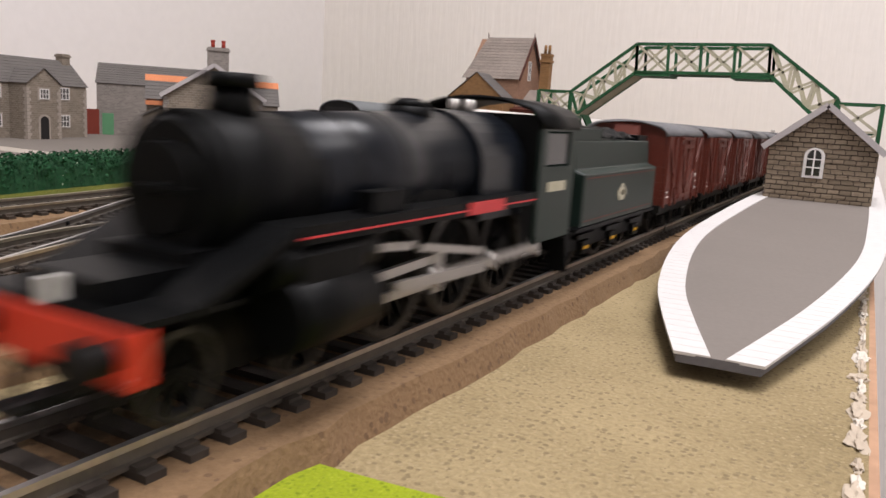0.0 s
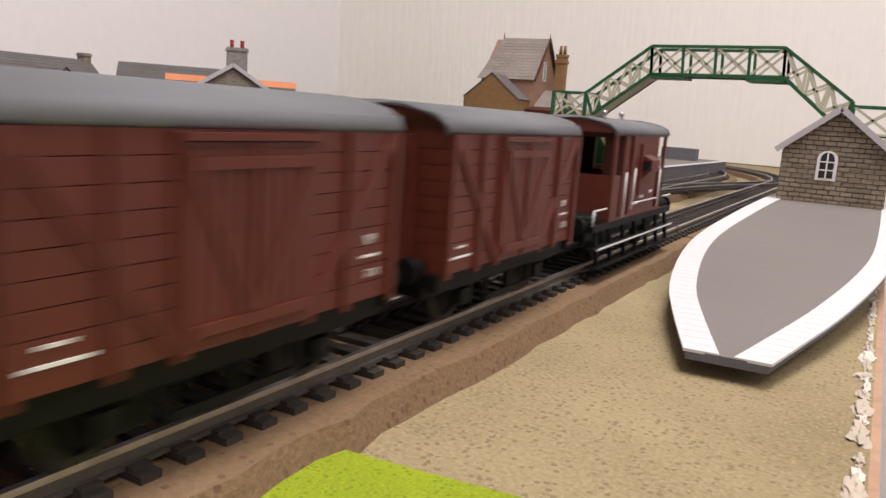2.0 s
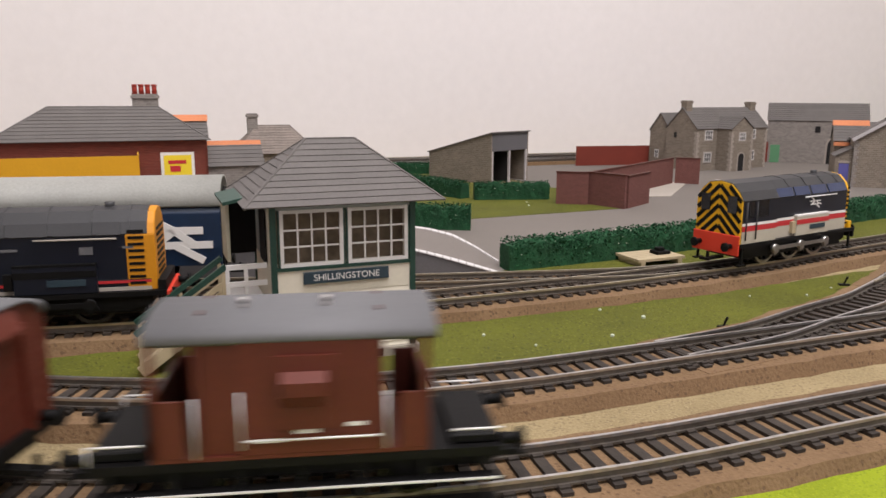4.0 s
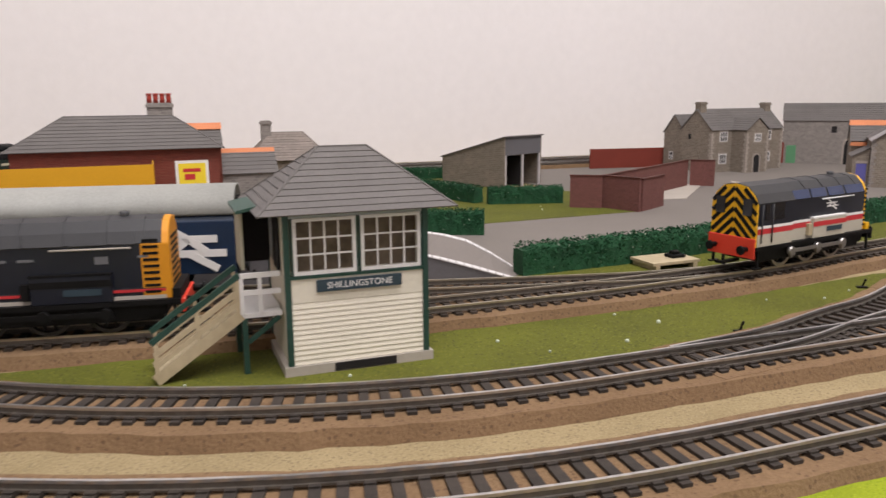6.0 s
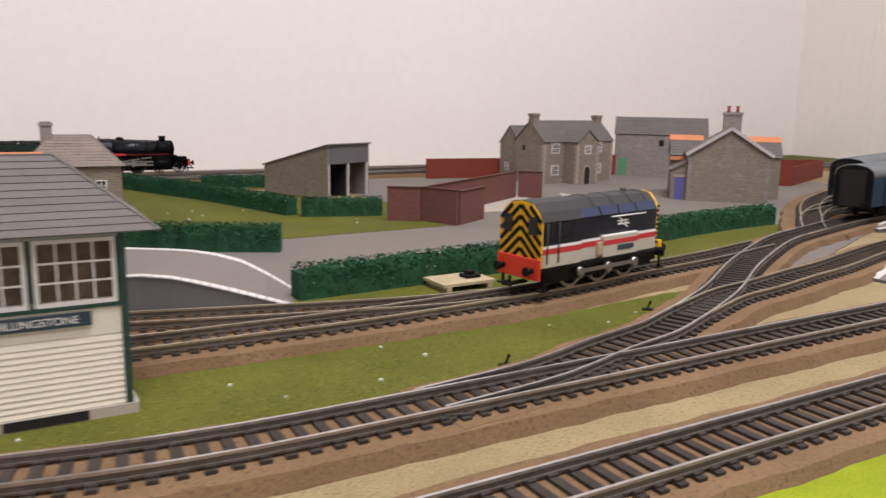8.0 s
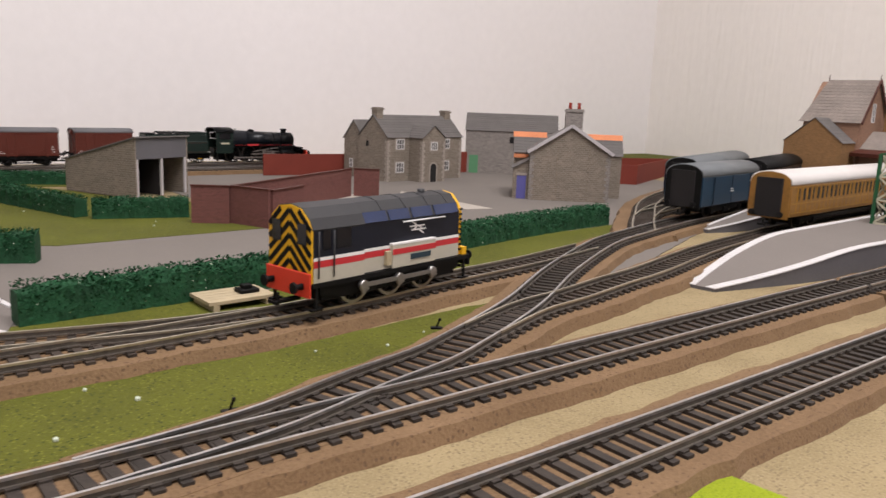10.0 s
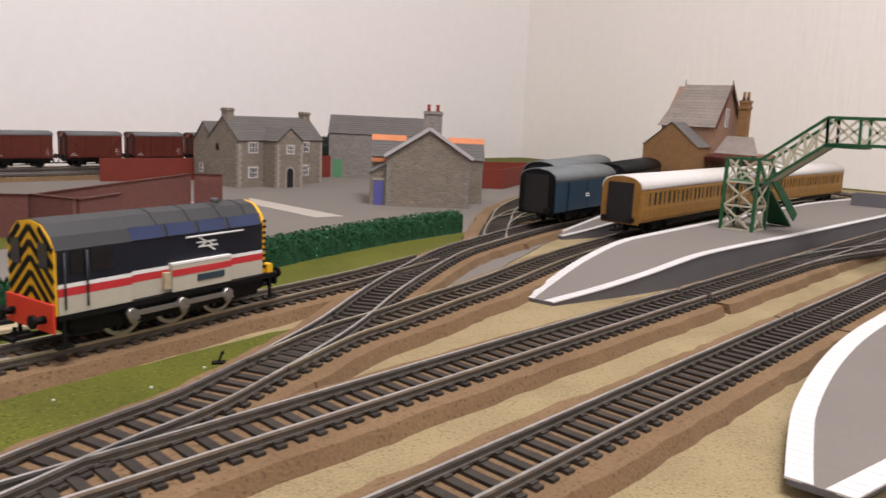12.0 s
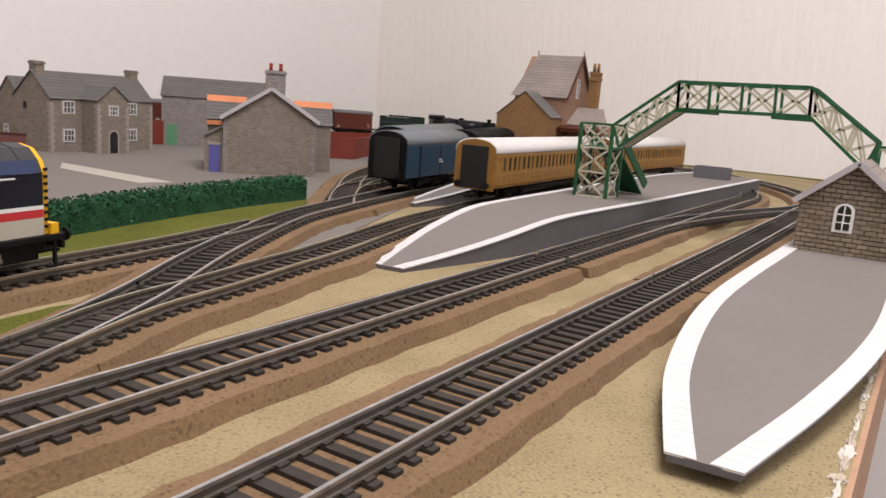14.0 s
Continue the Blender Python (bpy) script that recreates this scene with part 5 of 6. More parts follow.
def coupling(parent, x, sgn):
    bm = bar(B(), (x - sgn * 6, 0, 5), (x + sgn * 7.5, 0, 5), 3.2, 1.4)
    bar(bm, (x + sgn * 7.5, -3.5, 5), (x + sgn * 7.5, 3.5, 5), 1.2, 1.4)
    bar(bm, (x + sgn * 5.5, 0, 5), (x + sgn * 5.5, 0, 9), 1.2)
    part("coupling", bm, M_black, parent)


def van(label):
    v = base("box_van", 0, 0, RAIL, 0, label, "goods van", "vans of the goods train")
    part("body", box(B(), -34.4, 34.4, -15.4, 15.4, 12.4, 38.6), M_bauxite_d, v)
    n = 9
    hgt = 26.4 / n
    plank = None
    for s in (-1, 1):
        for k in range(n):
            m = pose(0, s * 0.01565, (12.3 + k * hgt) / 1000)
            if plank is None:
                plank = part("plank", box(B(), -35, 35, -0.35, 0.35, 0.07, hgt - 0.07), M_bauxite, v)
                plank.matrix_basis = m
            else:
                shared("plank", plank, v, m)
    end_plank = None
    for s in (-1, 1):
        for k in range(n + 1):
            m = pose(s * 0.03465, 0, (12.3 + k * hgt) / 1000)
            if end_plank is None:
                end_plank = part("end_plank", box(B(), -0.35, 0.35, -15.2, 15.2, 0.07, hgt - 0.07), M_bauxite, v)
                end_plank.matrix_basis = m
            else:
                shared("end_plank", end_plank, v, m)
        part("end_board", prism(B(), [(15.3 * math.cos(math.pi * k / 10), 38.6 + 4.6 * math.sin(math.pi * k / 10) ** 0.8) for k in range(11)], s * 34.2, s * 35.0, "x"), M_bauxite, v)
        part("hood_vent", prism(B(), [(s * 35, 35.5), (s * 38, 36.5), (s * 38, 37.5), (s * 35, 43.5)], -5, 5, "y"), M_bauxite, v, "hooded end ventilator")
        for y in (-7.5, 7.5):
            part("end_post", box(B(), min(s * 35, s * 36.4), max(s * 35, s * 36.4), y - 0.9, y + 0.9, 11.5, 38), M_bauxite, v)
        buffers(v, s * 36, s)
        coupling(v, s * 36, s)
        part("headstock", box(B(), min(s * 34.6, s * 36.2), max(s * 34.6, s * 36.2), -15.5, 15.5, 9.5, 12.3), M_black, v)
    for s in (-1, 1):
        y = s * 16.0
        ya, yb = min(y, y + s * 0.9), max(y, y + s * 0.9)
        for x in (-34.3, -21.5, -12.2, 12.2, 21.5, 34.3):
            part("side_post", box(B(), x - 0.75, x + 0.75, ya, yb, 11.6, 38.6), M_bauxite, v)
        for xa, xb in ((-33.6, -12.4), (33.6, 12.4)):
            part("diagonal_strap", bar(B(), (xa, y + s * 0.3, 38.2), (xb, y + s * 0.3, 13), 1.5, 0.8, (0, 1, 0)), M_bauxite, v)
        door = part("door", box(B(), -11.4, 11.4, ya, yb, 12.4, 37.2), M_bauxite, v, "pair of plank doors with cross bracing")
        bm = B()
        for k in range(10):
            x = -10.9 + k * 2.3
            box(bm, x, x + 2.0, min(y + s * 0.8, y + s * 1.2), max(y + s * 0.8, y + s * 1.2), 13.2, 36.4)
        part("door_plank", bm, M_bauxite, door)
        yy = y + s * 1.35
        for xa, xb, za, zb in ((-11, -0.6, 15, 15), (0.6, 11, 15, 15), (-11, -0.6, 34.8, 34.8), (0.6, 11, 34.8, 34.8), (-10.6, -1, 34, 16), (10.6, 1, 34, 16)):
            part("door_strap", bar(B(), (xa, yy, za), (xb, yy, zb), 1.5, 0.6, (0, 1, 0)), M_bauxite, door)
        part("door_cover_strip", box(B(), -0.6, 0.6, min(yy - 0.3, yy + 0.4), max(yy - 0.3, yy + 0.4), 12.6, 37), M_bauxite, door)
        part("door_runner", box(B(), -13, 13, min(y, y + s * 1.6), max(y, y + s * 1.6), 37.4, 38.3), M_bauxite, door)
        part("sole_bar", box(B(), -35, 35, min(s * 12.5, s * 14.5), max(s * 12.5, s * 14.5), 8.6, 12.3), M_black, v)
        face = Euler((radians(90), 0, radians(0 if s < 0 else 180))).to_matrix().to_4x4()
        flip = -s
        lettering("XP", 2.3, M_decal, v, Matrix.Translation((28 * flip, y + s * 0.12, 22)) @ face)
        lettering("7-10", 2.0, M_decal, v, Matrix.Translation((29 * flip, y + s * 0.12, 16.5)) @ face)
        for x0, w, z in ((26, 4.6, 19.2), (-32, 8, 15.0), (-30, 3.4, 17.0)):
            x0 = x0 if flip > 0 else -x0 - w
            bm = box(B(), x0, x0 + w, min(y, y + s * 0.14), max(y, y + s * 0.14), z, z + 0.45)
            part("number_bar", bm, M_decal, v, "white lettering bar")
        for x in (-20, 20):
            bm = B()
            prism(bm, [(x - 5, 8.6), (x + 5, 8.6), (x + 2, 3.5), (x - 2, 3.5)], s * 11.2, s * 12.2, "y")
            box(bm, x - 2, x + 2, min(s * 11.5, s * 14), max(s * 11.5, s * 14), 4.2, 7.4)
            bar(bm, (x - 7, s * 13, 8.3), (x + 7, s * 13, 8.3), 1.0, 0.8)
            part("axle_guard", bm, M_black, v)
        bm = B()
        bar(bm, (-12, s * 14.5, 4.2), (12, s * 14.5, 4.2), 0.8, 1.2)
        for x in (-12, 0, 12):
            bar(bm, (x, s * 14.2, 4), (x, s * 14.2, 9), 1.0)
        for x in (-12.5, 12.5):
            box(bm, x - 2, x + 2, s * 9.5 - 1, s * 9.5 + 1, 2.5, 8)
        part("brake_gear", bm, M_black, v)
    part("roof", arch_roof(B(), -36.2, 36.2, 15.8, 39.2, 44.1), M_roofgrey, v, "smooth grey curved roof", 0.0, True)
    bm = B()
    for s in (-1, 1):
        prev = None
        for k in range(9):
            x = -18 + 36 * k / 8
            p = Vector((x, s * (12.8 - 2.6 * math.sin(math.pi * k / 8)), 41.75 + 0.95 * math.sin(math.pi * k / 8)))
            if prev:
                bar(bm, prev, p, 0.5)
            prev = p
    part("rain_strip", bm, M_ic_roof, v)
    # underframe, made deeper than its part so its black doubles as shade below
    part("underframe", box(B(), -34, 34, -11, 11, 6.6, 12.2), M_black, v)
    for c in v.children:
        c.matrix_basis = Matrix.Diagonal((0.95, 1, 1.01, 1)) @ c.matrix_basis
    return v


def brake_van():
    v = base("brake_van", 0, 0, RAIL, 0, "brown guard's brake van with open verandas and grey roof", "brake van")
    part("deck", box(B(), -44.5, 44.5, -15, 15, 11.2, 13.2), M_black, v)
    part("underframe", box(B(), -43, 43, -12, 12, 7.8, 11.1), M_black, v)
    for s in (-1, 1):
        part("weight_box", box(B(), min(s * 33, s * 44), max(s * 33, s * 44), -13, 13, 13.3, 15.6), M_black, v, "", 0.4)
    part("floor", box(B(), -28, 31, -15, 15, 13.3, 14.2), M_bauxite, v)
    part("cabin_wall", box(B(), -17.4, 20.4, -14.2, -13.4, 14.3, 40), M_bauxite, v)
    part("cabin_wall", box(B(), -17.4, 20.4, 13.4, 14.2, 14.3, 40), M_bauxite, v)
    for x in (-18, 20.4):
        bm = box(B(), x, x + 0.9, -14.9, -8, 14.3, 41)
        box(bm, x, x + 0.9, 8, 14.9, 14.3, 41)
        box(bm, x, x + 0.9, -8, 8, 14.3, 26)
        box(bm, x, x + 0.9, -8, 8, 38, 44)
        box(bm, x, x + 0.9, -0.8, 0.8, 26, 38)
        part("cabin_end", bm, M_bauxite_d, v)
    for s in (-1, 1):
        y0, y1 = min(s * 14.2, s * 15.1), max(s * 14.2, s * 15.1)
        part("side_panel", box(B(), -17.4, 12.5, y0, y1, 14.3, 40), M_bauxite, v, "plain brown side panel")
        part("side_panel", box(B(), 20.4, 21.6, y0, y1, 14.3, 40), M_bauxite, v)
        part("doorway", box(B(), 12.6, 20.3, min(s * 13.3, s * 13.39), max(s * 13.3, s * 13.39), 15, 38), M_void, v)
        ducket = part("ducket", prism(B(), [(-8, 36.5), (5, 36.5), (5, 20), (-8, 20)], s * 15.1, s * 15.9, "y"), M_bauxite, v, "raised lookout ducket")
        part("lookout", prism(B(), [(s * 15.9, 33), (s * 19, 31.5), (s * 19, 28.5), (s * 15.9, 25)], -6, 3.5, "x"), M_bauxite, ducket)
        part("lookout_glass", box(B(), 3.6, 3.9, min(s * 16.1, s * 18.6), max(s * 16.1, s * 18.6), 28.4, 31.2), M_pane, ducket)
        for x0, x1 in ((21.7, 31), (-28, -18.1)):
            part("veranda_side", box(B(), x0 + 2.2, x1 - 0.1, y0, y1, 14.3, 27) if x0 > 0 else box(B(), x0 + 0.1, x0 + 6.5, y0, y1, 14.3, 27), M_bauxite, v)
        for x in (30.2, -27.2):
            part("corner_post", box(B(), x - 0.8, x + 0.8, y0, y1, 14.3, 40), M_bauxite, v)
        bm = B()
        rod(bm, (11.5, s * 16.3, 18), (-17, s * 16.3, 18), 0.27, None, 6)
        rod(bm, (12.2, s * 16.0, 16), (12.2, s * 16.3, 29), 0.27, None, 6)
        rod(bm, (21.6, s * 16.3, 14.5), (21.6, s * 16.3, 28), 0.27, None, 6)
        rod(bm, (-18.6, s * 16.3, 15), (-18.6, s * 16.3, 28), 0.27, None, 6)
        rod(bm, (33, s * 14.6, 17.5), (44, s * 14.6, 17.5), 0.27, None, 6)
        rod(bm, (44, s * 14.6, 17.5), (44, s * 14.6, 13), 0.27, None, 6)
        rod(bm, (-33, s * 14.6, 17.5), (-44, s * 14.6, 17.5), 0.27, None, 6)
        part("handrail", bm, M_handrail, v, "thin white handrail")
        for z, yy in ((6.6, 16.5), (1.2, 17.0)):
            fbd = part("footboard", box(B(), -43.5, 43.5, min(s * 13, s * yy), max(s * 13, s * yy), z - 0.6, z), M_black, v)
            if z > 5:
                part("footboard_edge", box(B(), -43.5, 43.5, min(s * yy, s * (yy + 0.25)), max(s * yy, s * (yy + 0.25)), z - 0.3, z + 0.2), M_handrail, fbd, "white edge of the footboard")
        for x in (-40, -27, -13, 0, 13, 27, 40):
            part("step_iron", bar(B(), (x, s * 14, 11), (x, s * 15.5, 1), 1.2), M_black, v)
        for x in (-24, 24):
            part("axle_guard", prism(B(), [(x - 6, 11), (x + 6, 11), (x + 2, 3.5), (x - 2, 3.5)], s * 11.2, s * 12.4, "y"), M_black, v)
        bm = B()
        face_y = s * 15.15
        for x0, w, z in ((-4, 5, 18.8), (3, 7, 17.0), (-14, 4, 20)):
            box(bm, x0, x0 + w, min(face_y, face_y + s * 0.12), max(face_y, face_y + s * 0.12), z, z + 0.9)
        part("number_bar", bm, M_decal, v, "white lettering bars")
    for x0 in (30.2, -28.0):
        part("veranda_end", box(B(), x0, x0 + 0.8, -14.1, 14.1, 14.3, 27), M_bauxite, v)
        part("veranda_arch", prism(B(), [(14.6 * math.cos(math.pi * k / 10), 39.6 + 4.4 * math.sin(math.pi * k / 10) ** 0.8) for k in range(11)], x0, x0 + 0.8, "x"), M_bauxite, v)
    part("roof", arch_roof(B(), -29.6, 31.6, 15.0, 39.8, 44.2), M_roofgrey, v, "smooth grey curved roof", 0.0, True)
    for x in (12, -6):
        bm = rod(B(), (x, 4, 43.0), (x, 4, 45.4), 0.6)
        rod(bm, (x, 4, 45.2), (x, 4, 46.4), 1.0, 0.7)
        part("roof_vent", bm, M_steel, v)
    for s in (-1, 1):
        buffers(v, s * 44.5, s)
        coupling(v, s * 44.5, s)
    for c in v.children:
        c.matrix_basis = Matrix.Diagonal((1.015, 1, 1.015, 1)) @ c.matrix_basis
    return v


def steam_loco():
    v = base("steam_locomotive", 0, 0, RAIL, 0, "sooty black six-coupled steam locomotive with red buffer beam", "locomotive")
    part("smokebox", rod(B(), (30, 0, 29.6), (51, 0, 29.6), 10.8, None, 32), M_loco, v, "", 0, False)
    bm = rod(B(), (51, 0, 29.6), (52.2, 0, 29.6), 10.2, 9.2, 32)
    rod(bm, (52.2, 0, 29.6), (53.2, 0, 29.6), 6.6, 6.2, 24)
    rod(bm, (53, 0, 29.6), (54.6, 0, 29.6), 1.0)
    bar(bm, (53.6, -6, 29.6), (53.6, 6, 29.6), 0.7)
    part("smokebox_door", bm, M_loco, v)
    boiler = part("boiler", rod(B(), (-20, 0, 30.6), (32, 0, 30), 11.8, 10.6, 32), M_smoke, v, "soot-stained grey boiler barrel")
    for x in (-8, 6, 20):
        part("boiler_band", rod(B(), (x, 0, 30.4), (x + 1, 0, 30.4), 11.75 - 0.0235 * (x + 20) + 0.05, None, 32), M_loco, boiler)
    part("firebox", prism(B(), [(-12.8, 20), (12.8, 20)] + [(12.8 * math.cos(math.pi * k / 14), 31 + 12.0 * math.sin(math.pi * k / 14)) for k in range(15)], -42, -20, "x"), M_smoke, v)
    bm = rod(B(), (40, 0, 39), (40, 0, 44), 4.2, 3.6, 20)
    rod(bm, (40, 0, 43.8), (40, 0, 45.8), 4.6, 4.4, 20)
    part("chimney", bm, M_loco, v)
    bm = rod(B(), (-10, 0, 40), (-10, 0, 43), 5.0, 4.8, 20)
    rod(bm, (-10, 0, 43), (-10, 0, 44.6), 4.8, 2.2, 20)
    part("dome", bm, M_loco, v)
    for y in (-2, 2):
        part("safety_valve", rod(B(), (-33, y, 42), (-33, y, 45.5), 1.3, 1.0, 10), M_steel, v)
    part("frame", box(B(), -66, 68, -7, 7, 7, 20), M_loco, v)
    # added black box: fills the see-through gap, for the shade under the engine
    part("ashpan", box(B(), -62, 50, -6.4, 6.4, 3.5, 6.9), M_loco, v)
    part("saddle", box(B(), 32, 56, -8, 8, 14, 22), M_loco, v)
    for s in (-1, 1):
        bm = box(B(), -40, 44, min(s * 8, s * 17), max(s * 8, s * 17), 24.2, 25.4)
        box(bm, -40, 44, min(s * 16.6, s * 17.2), max(s * 16.6, s * 17.2), 22.8, 25.5)
        plate(bm, [(44, s * 8, 25.4), (44, s * 17, 25.4), (62, s * 16, 17), (62, s * 8, 17)], 1.2)
        run = part("running_plate", bm, M_loco, v)
        bm = box(B(), -40, 44, min(s * 17.2, s * 17.35), max(s * 17.2, s * 17.35), 23.7, 24.0)
        part("lining", bm, M_ic_red, run, "thin red lining")
        part("nameplate", box(B(), -22, -6, min(s * 17.2, s * 17.6), max(s * 17.2, s * 17.6), 22.9, 25.3), M_ic_red, run, "red plate on the valance")
        cyl = part("cylinder", rod(B(), (26, s * 14.2, 12.5), (46, s * 14.2, 12.5), 5.6, None, 18), M_loco, v)
        part("valve_chest", rod(B(), (24, s * 13.4, 20), (48, s * 13.4, 20), 3.6, None, 14), M_loco, cyl)
        part("cylinder_cover", box(B(), 28, 44, min(s * 10, s * 17.2), max(s * 10, s * 17.2), 13, 22), M_loco, cyl, "", 0.8)
        bm = bar(B(), (26, s * 15, 14.5), (2, s * 15, 15.5), 1.0, 1.6)
        bar(bm, (26, s * 15, 10.8), (2, s * 15, 10.8), 1.0, 1.6)
        box(bm, 1, 4, s * 15 - 1, s * 15 + 1, 9, 17)
        part("slide_bar", bm, M_steel, v)
        bm = bar(B(), (18, s * 16.2, 12.5), (-16, s * 16.6, 11.5), 1.0, 2.0)
        part("connecting_rod", bm, M_steel, v, "bright steel connecting rod")
        bm = bar(B(), (-14, s * 16.8, 15), (10, s * 16.0, 18.5), 0.8, 1.4)
        bar(bm, (12, s * 15.6, 19), (24, s * 15.6, 20), 0.8, 1.4)
        part("valve_rod", bm, M_steel, v)
        for x in (-4, 20, -30):
            part("splasher", prism(B(), [(x - 9, 25.4), (x + 9, 25.4)] + [(x + 9 * math.cos(math.pi * k / 8), 25.4 + 2.6 * math.sin(math.pi * k / 8)) for k in range(1, 8)], s * 8, s * 11, "y") if x != 20 else box(B(), 15, 25, min(s * 12.4, s * 16), max(s * 12.4, s * 16), 25.5, 29), M_loco, v)
        bm = box(B(), -66, -42.5, min(s * 15.8, s * 16.8), max(s * 15.8, s * 16.8), 13, 31)
        box(bm, -46, -42.5, min(s * 15.8, s * 16.8), max(s * 15.8, s * 16.8), 31, 42)
        box(bm, -66, -62, min(s * 15.8, s * 16.8), max(s * 15.8, s * 16.8), 31, 42)
        box(bm, -62, -46, min(s * 15.8, s * 16.8), max(s * 15.8, s * 16.8), 39.5, 42)
        side = part("cab_side", bm, M_locogreen, v, "dark green cab side")
        part("number_bar", box(B(), -60, -48, min(s * 16.8, s * 16.95), max(s * 16.8, s * 16.95), 25, 27.4), M_cream, side, "pale number bar")
        part("cab_window", box(B(), -61.5, -46.5, min(s * 16, s * 16.3), max(s * 16, s * 16.3), 31.5, 39), M_pane, side)
        part("cab_step", bar(B(), (-64, s * 14.5, 12), (-64, s * 15.5, 3), 5, 0.9, (1, 0, 0)), M_loco, v)
    part("cab_front", box(B(), -43.5, -42.6, -15.7, 15.7, 25, 43), M_loco, v)
    part("cab_roof", arch_roof(B(), -68, -42, 16.8, 40.6, 47.0), M_loco, v, "", 0, True)
    part("buffer_beam", box(B(), 68, 70.2, -15.5, 15.5, 9.0, 16), M_redbeam, v, "bright red buffer beam", 0.3)
    part("front_platform", box(B(), 54, 70, -15.5, 15.5, 16.1, 16.9), M_loco, v)
    for s in (-1, 1):
        bm = rod(B(), (70.2, s * 11.5, 12.5), (74, s * 11.5, 12.5), 1.9, 1.6)
        rod(bm, (74, s * 11.5, 12.5), (75.2, s * 11.5, 12.5), 3.0)
        part("buffer", bm, M_black, v)
        part("guard_iron", bar(B(), (68, s * 8, 9.5), (69, s * 8, 1.5), 1.2), M_black, v)
    coupling(v, 69, 1)
    part("lamp_bracket", box(B(), 69, 70, -1, 1, 16.9, 20), M_decal, v)
    return v


def tender():
    v = base("tender", 0, 0, RAIL, 0, "dark green six-wheeled tender with cream crest and coal", "tender")
    part("tank", prism(B(), [(-16.4, 14), (16.4, 14), (16.4, 29.5), (13.4, 30.6), (12.8, 39), (-12.8, 39), (-13.4, 30.6), (-16.4, 29.5)], -42, 38, "x"), M_locogreen, v, "", 0.3)
    part("frame", box(B(), -42, 41, -13.5, 13.5, 6.5, 13.8), M_loco, v)
    part("footplate", box(B(), -43, 42, -16.8, 16.8, 13, 14), M_loco, v)
    part("bunker_rail", box(B(), 14, 38, -12.6, 12.6, 39.1, 42.5), M_locogreen, v)
    bm = B()
    bmesh.ops.create_grid(bm, x_segments=22, y_segments=12, size=1, matrix=Matrix.Translation((4, 0, 39.5)) @ Matrix.Diagonal((30, 12, 1, 1)))
    for q in bm.verts:
        q.co.z += 3.2 * (1 - (q.co.y / 13) ** 2) + 2.2 * noise.noise(q.co * 0.5)
    part("coal", bm, M_black, v, "heaped black coal")
    part("rear_coping", box(B(), -42, -30, -12, 12, 39.1, 41), M_loco, v)
    for s in (-1, 1):
        bm = B()
        y = s * 16.45
        for p in ((-3.4, 3.4, 20.6, 24.0), (-4.6, 4.6, 21.4, 23.2), (-1.6, 1.6, 24.0, 25.2), (-2.6, 2.6, 19.8, 20.6)):
            box(bm, p[0], p[1], min(y, y + s * 0.12), max(y, y + s * 0.12), p[2], p[3])
        part("crest", bm, M_cream, v, "plain cream crest")
        bm = B()
        for z in (15.6, 28.2):
            box(bm, -40, 36, min(y, y + s * 0.1), max(y, y + s * 0.1), z, z + 0.3)
        part("lining", bm, M_bauxite, v, "thin red-brown lining")
        bm = B()
        for x in (-27, 0, 27):
            box(bm, x - 3, x + 3, min(s * 13.5, s * 15), max(s * 13.5, s * 15), 5, 9)
            bar(bm, (x - 8, s * 14.4, 10.5), (x + 8, s * 14.4, 10.5), 1.2, 1.4)
        part("axlebox", bm, M_loco, v)
        for x in (-27, 0, 27):
            part("yellow_mark", box(B(), x - 2, x + 2, min(s * 15, s * 15.15), max(s * 15, s * 15.15), 6.5, 7.4), M_yellow, v, "small yellow axlebox mark")
        buffers(v, -42, -1)
    coupling(v, -42, -1)
    for c in v.children:
        c.matrix_basis = Matrix.Diagonal((1, 1, 0.95, 1)) @ c.matrix_basis
    return v


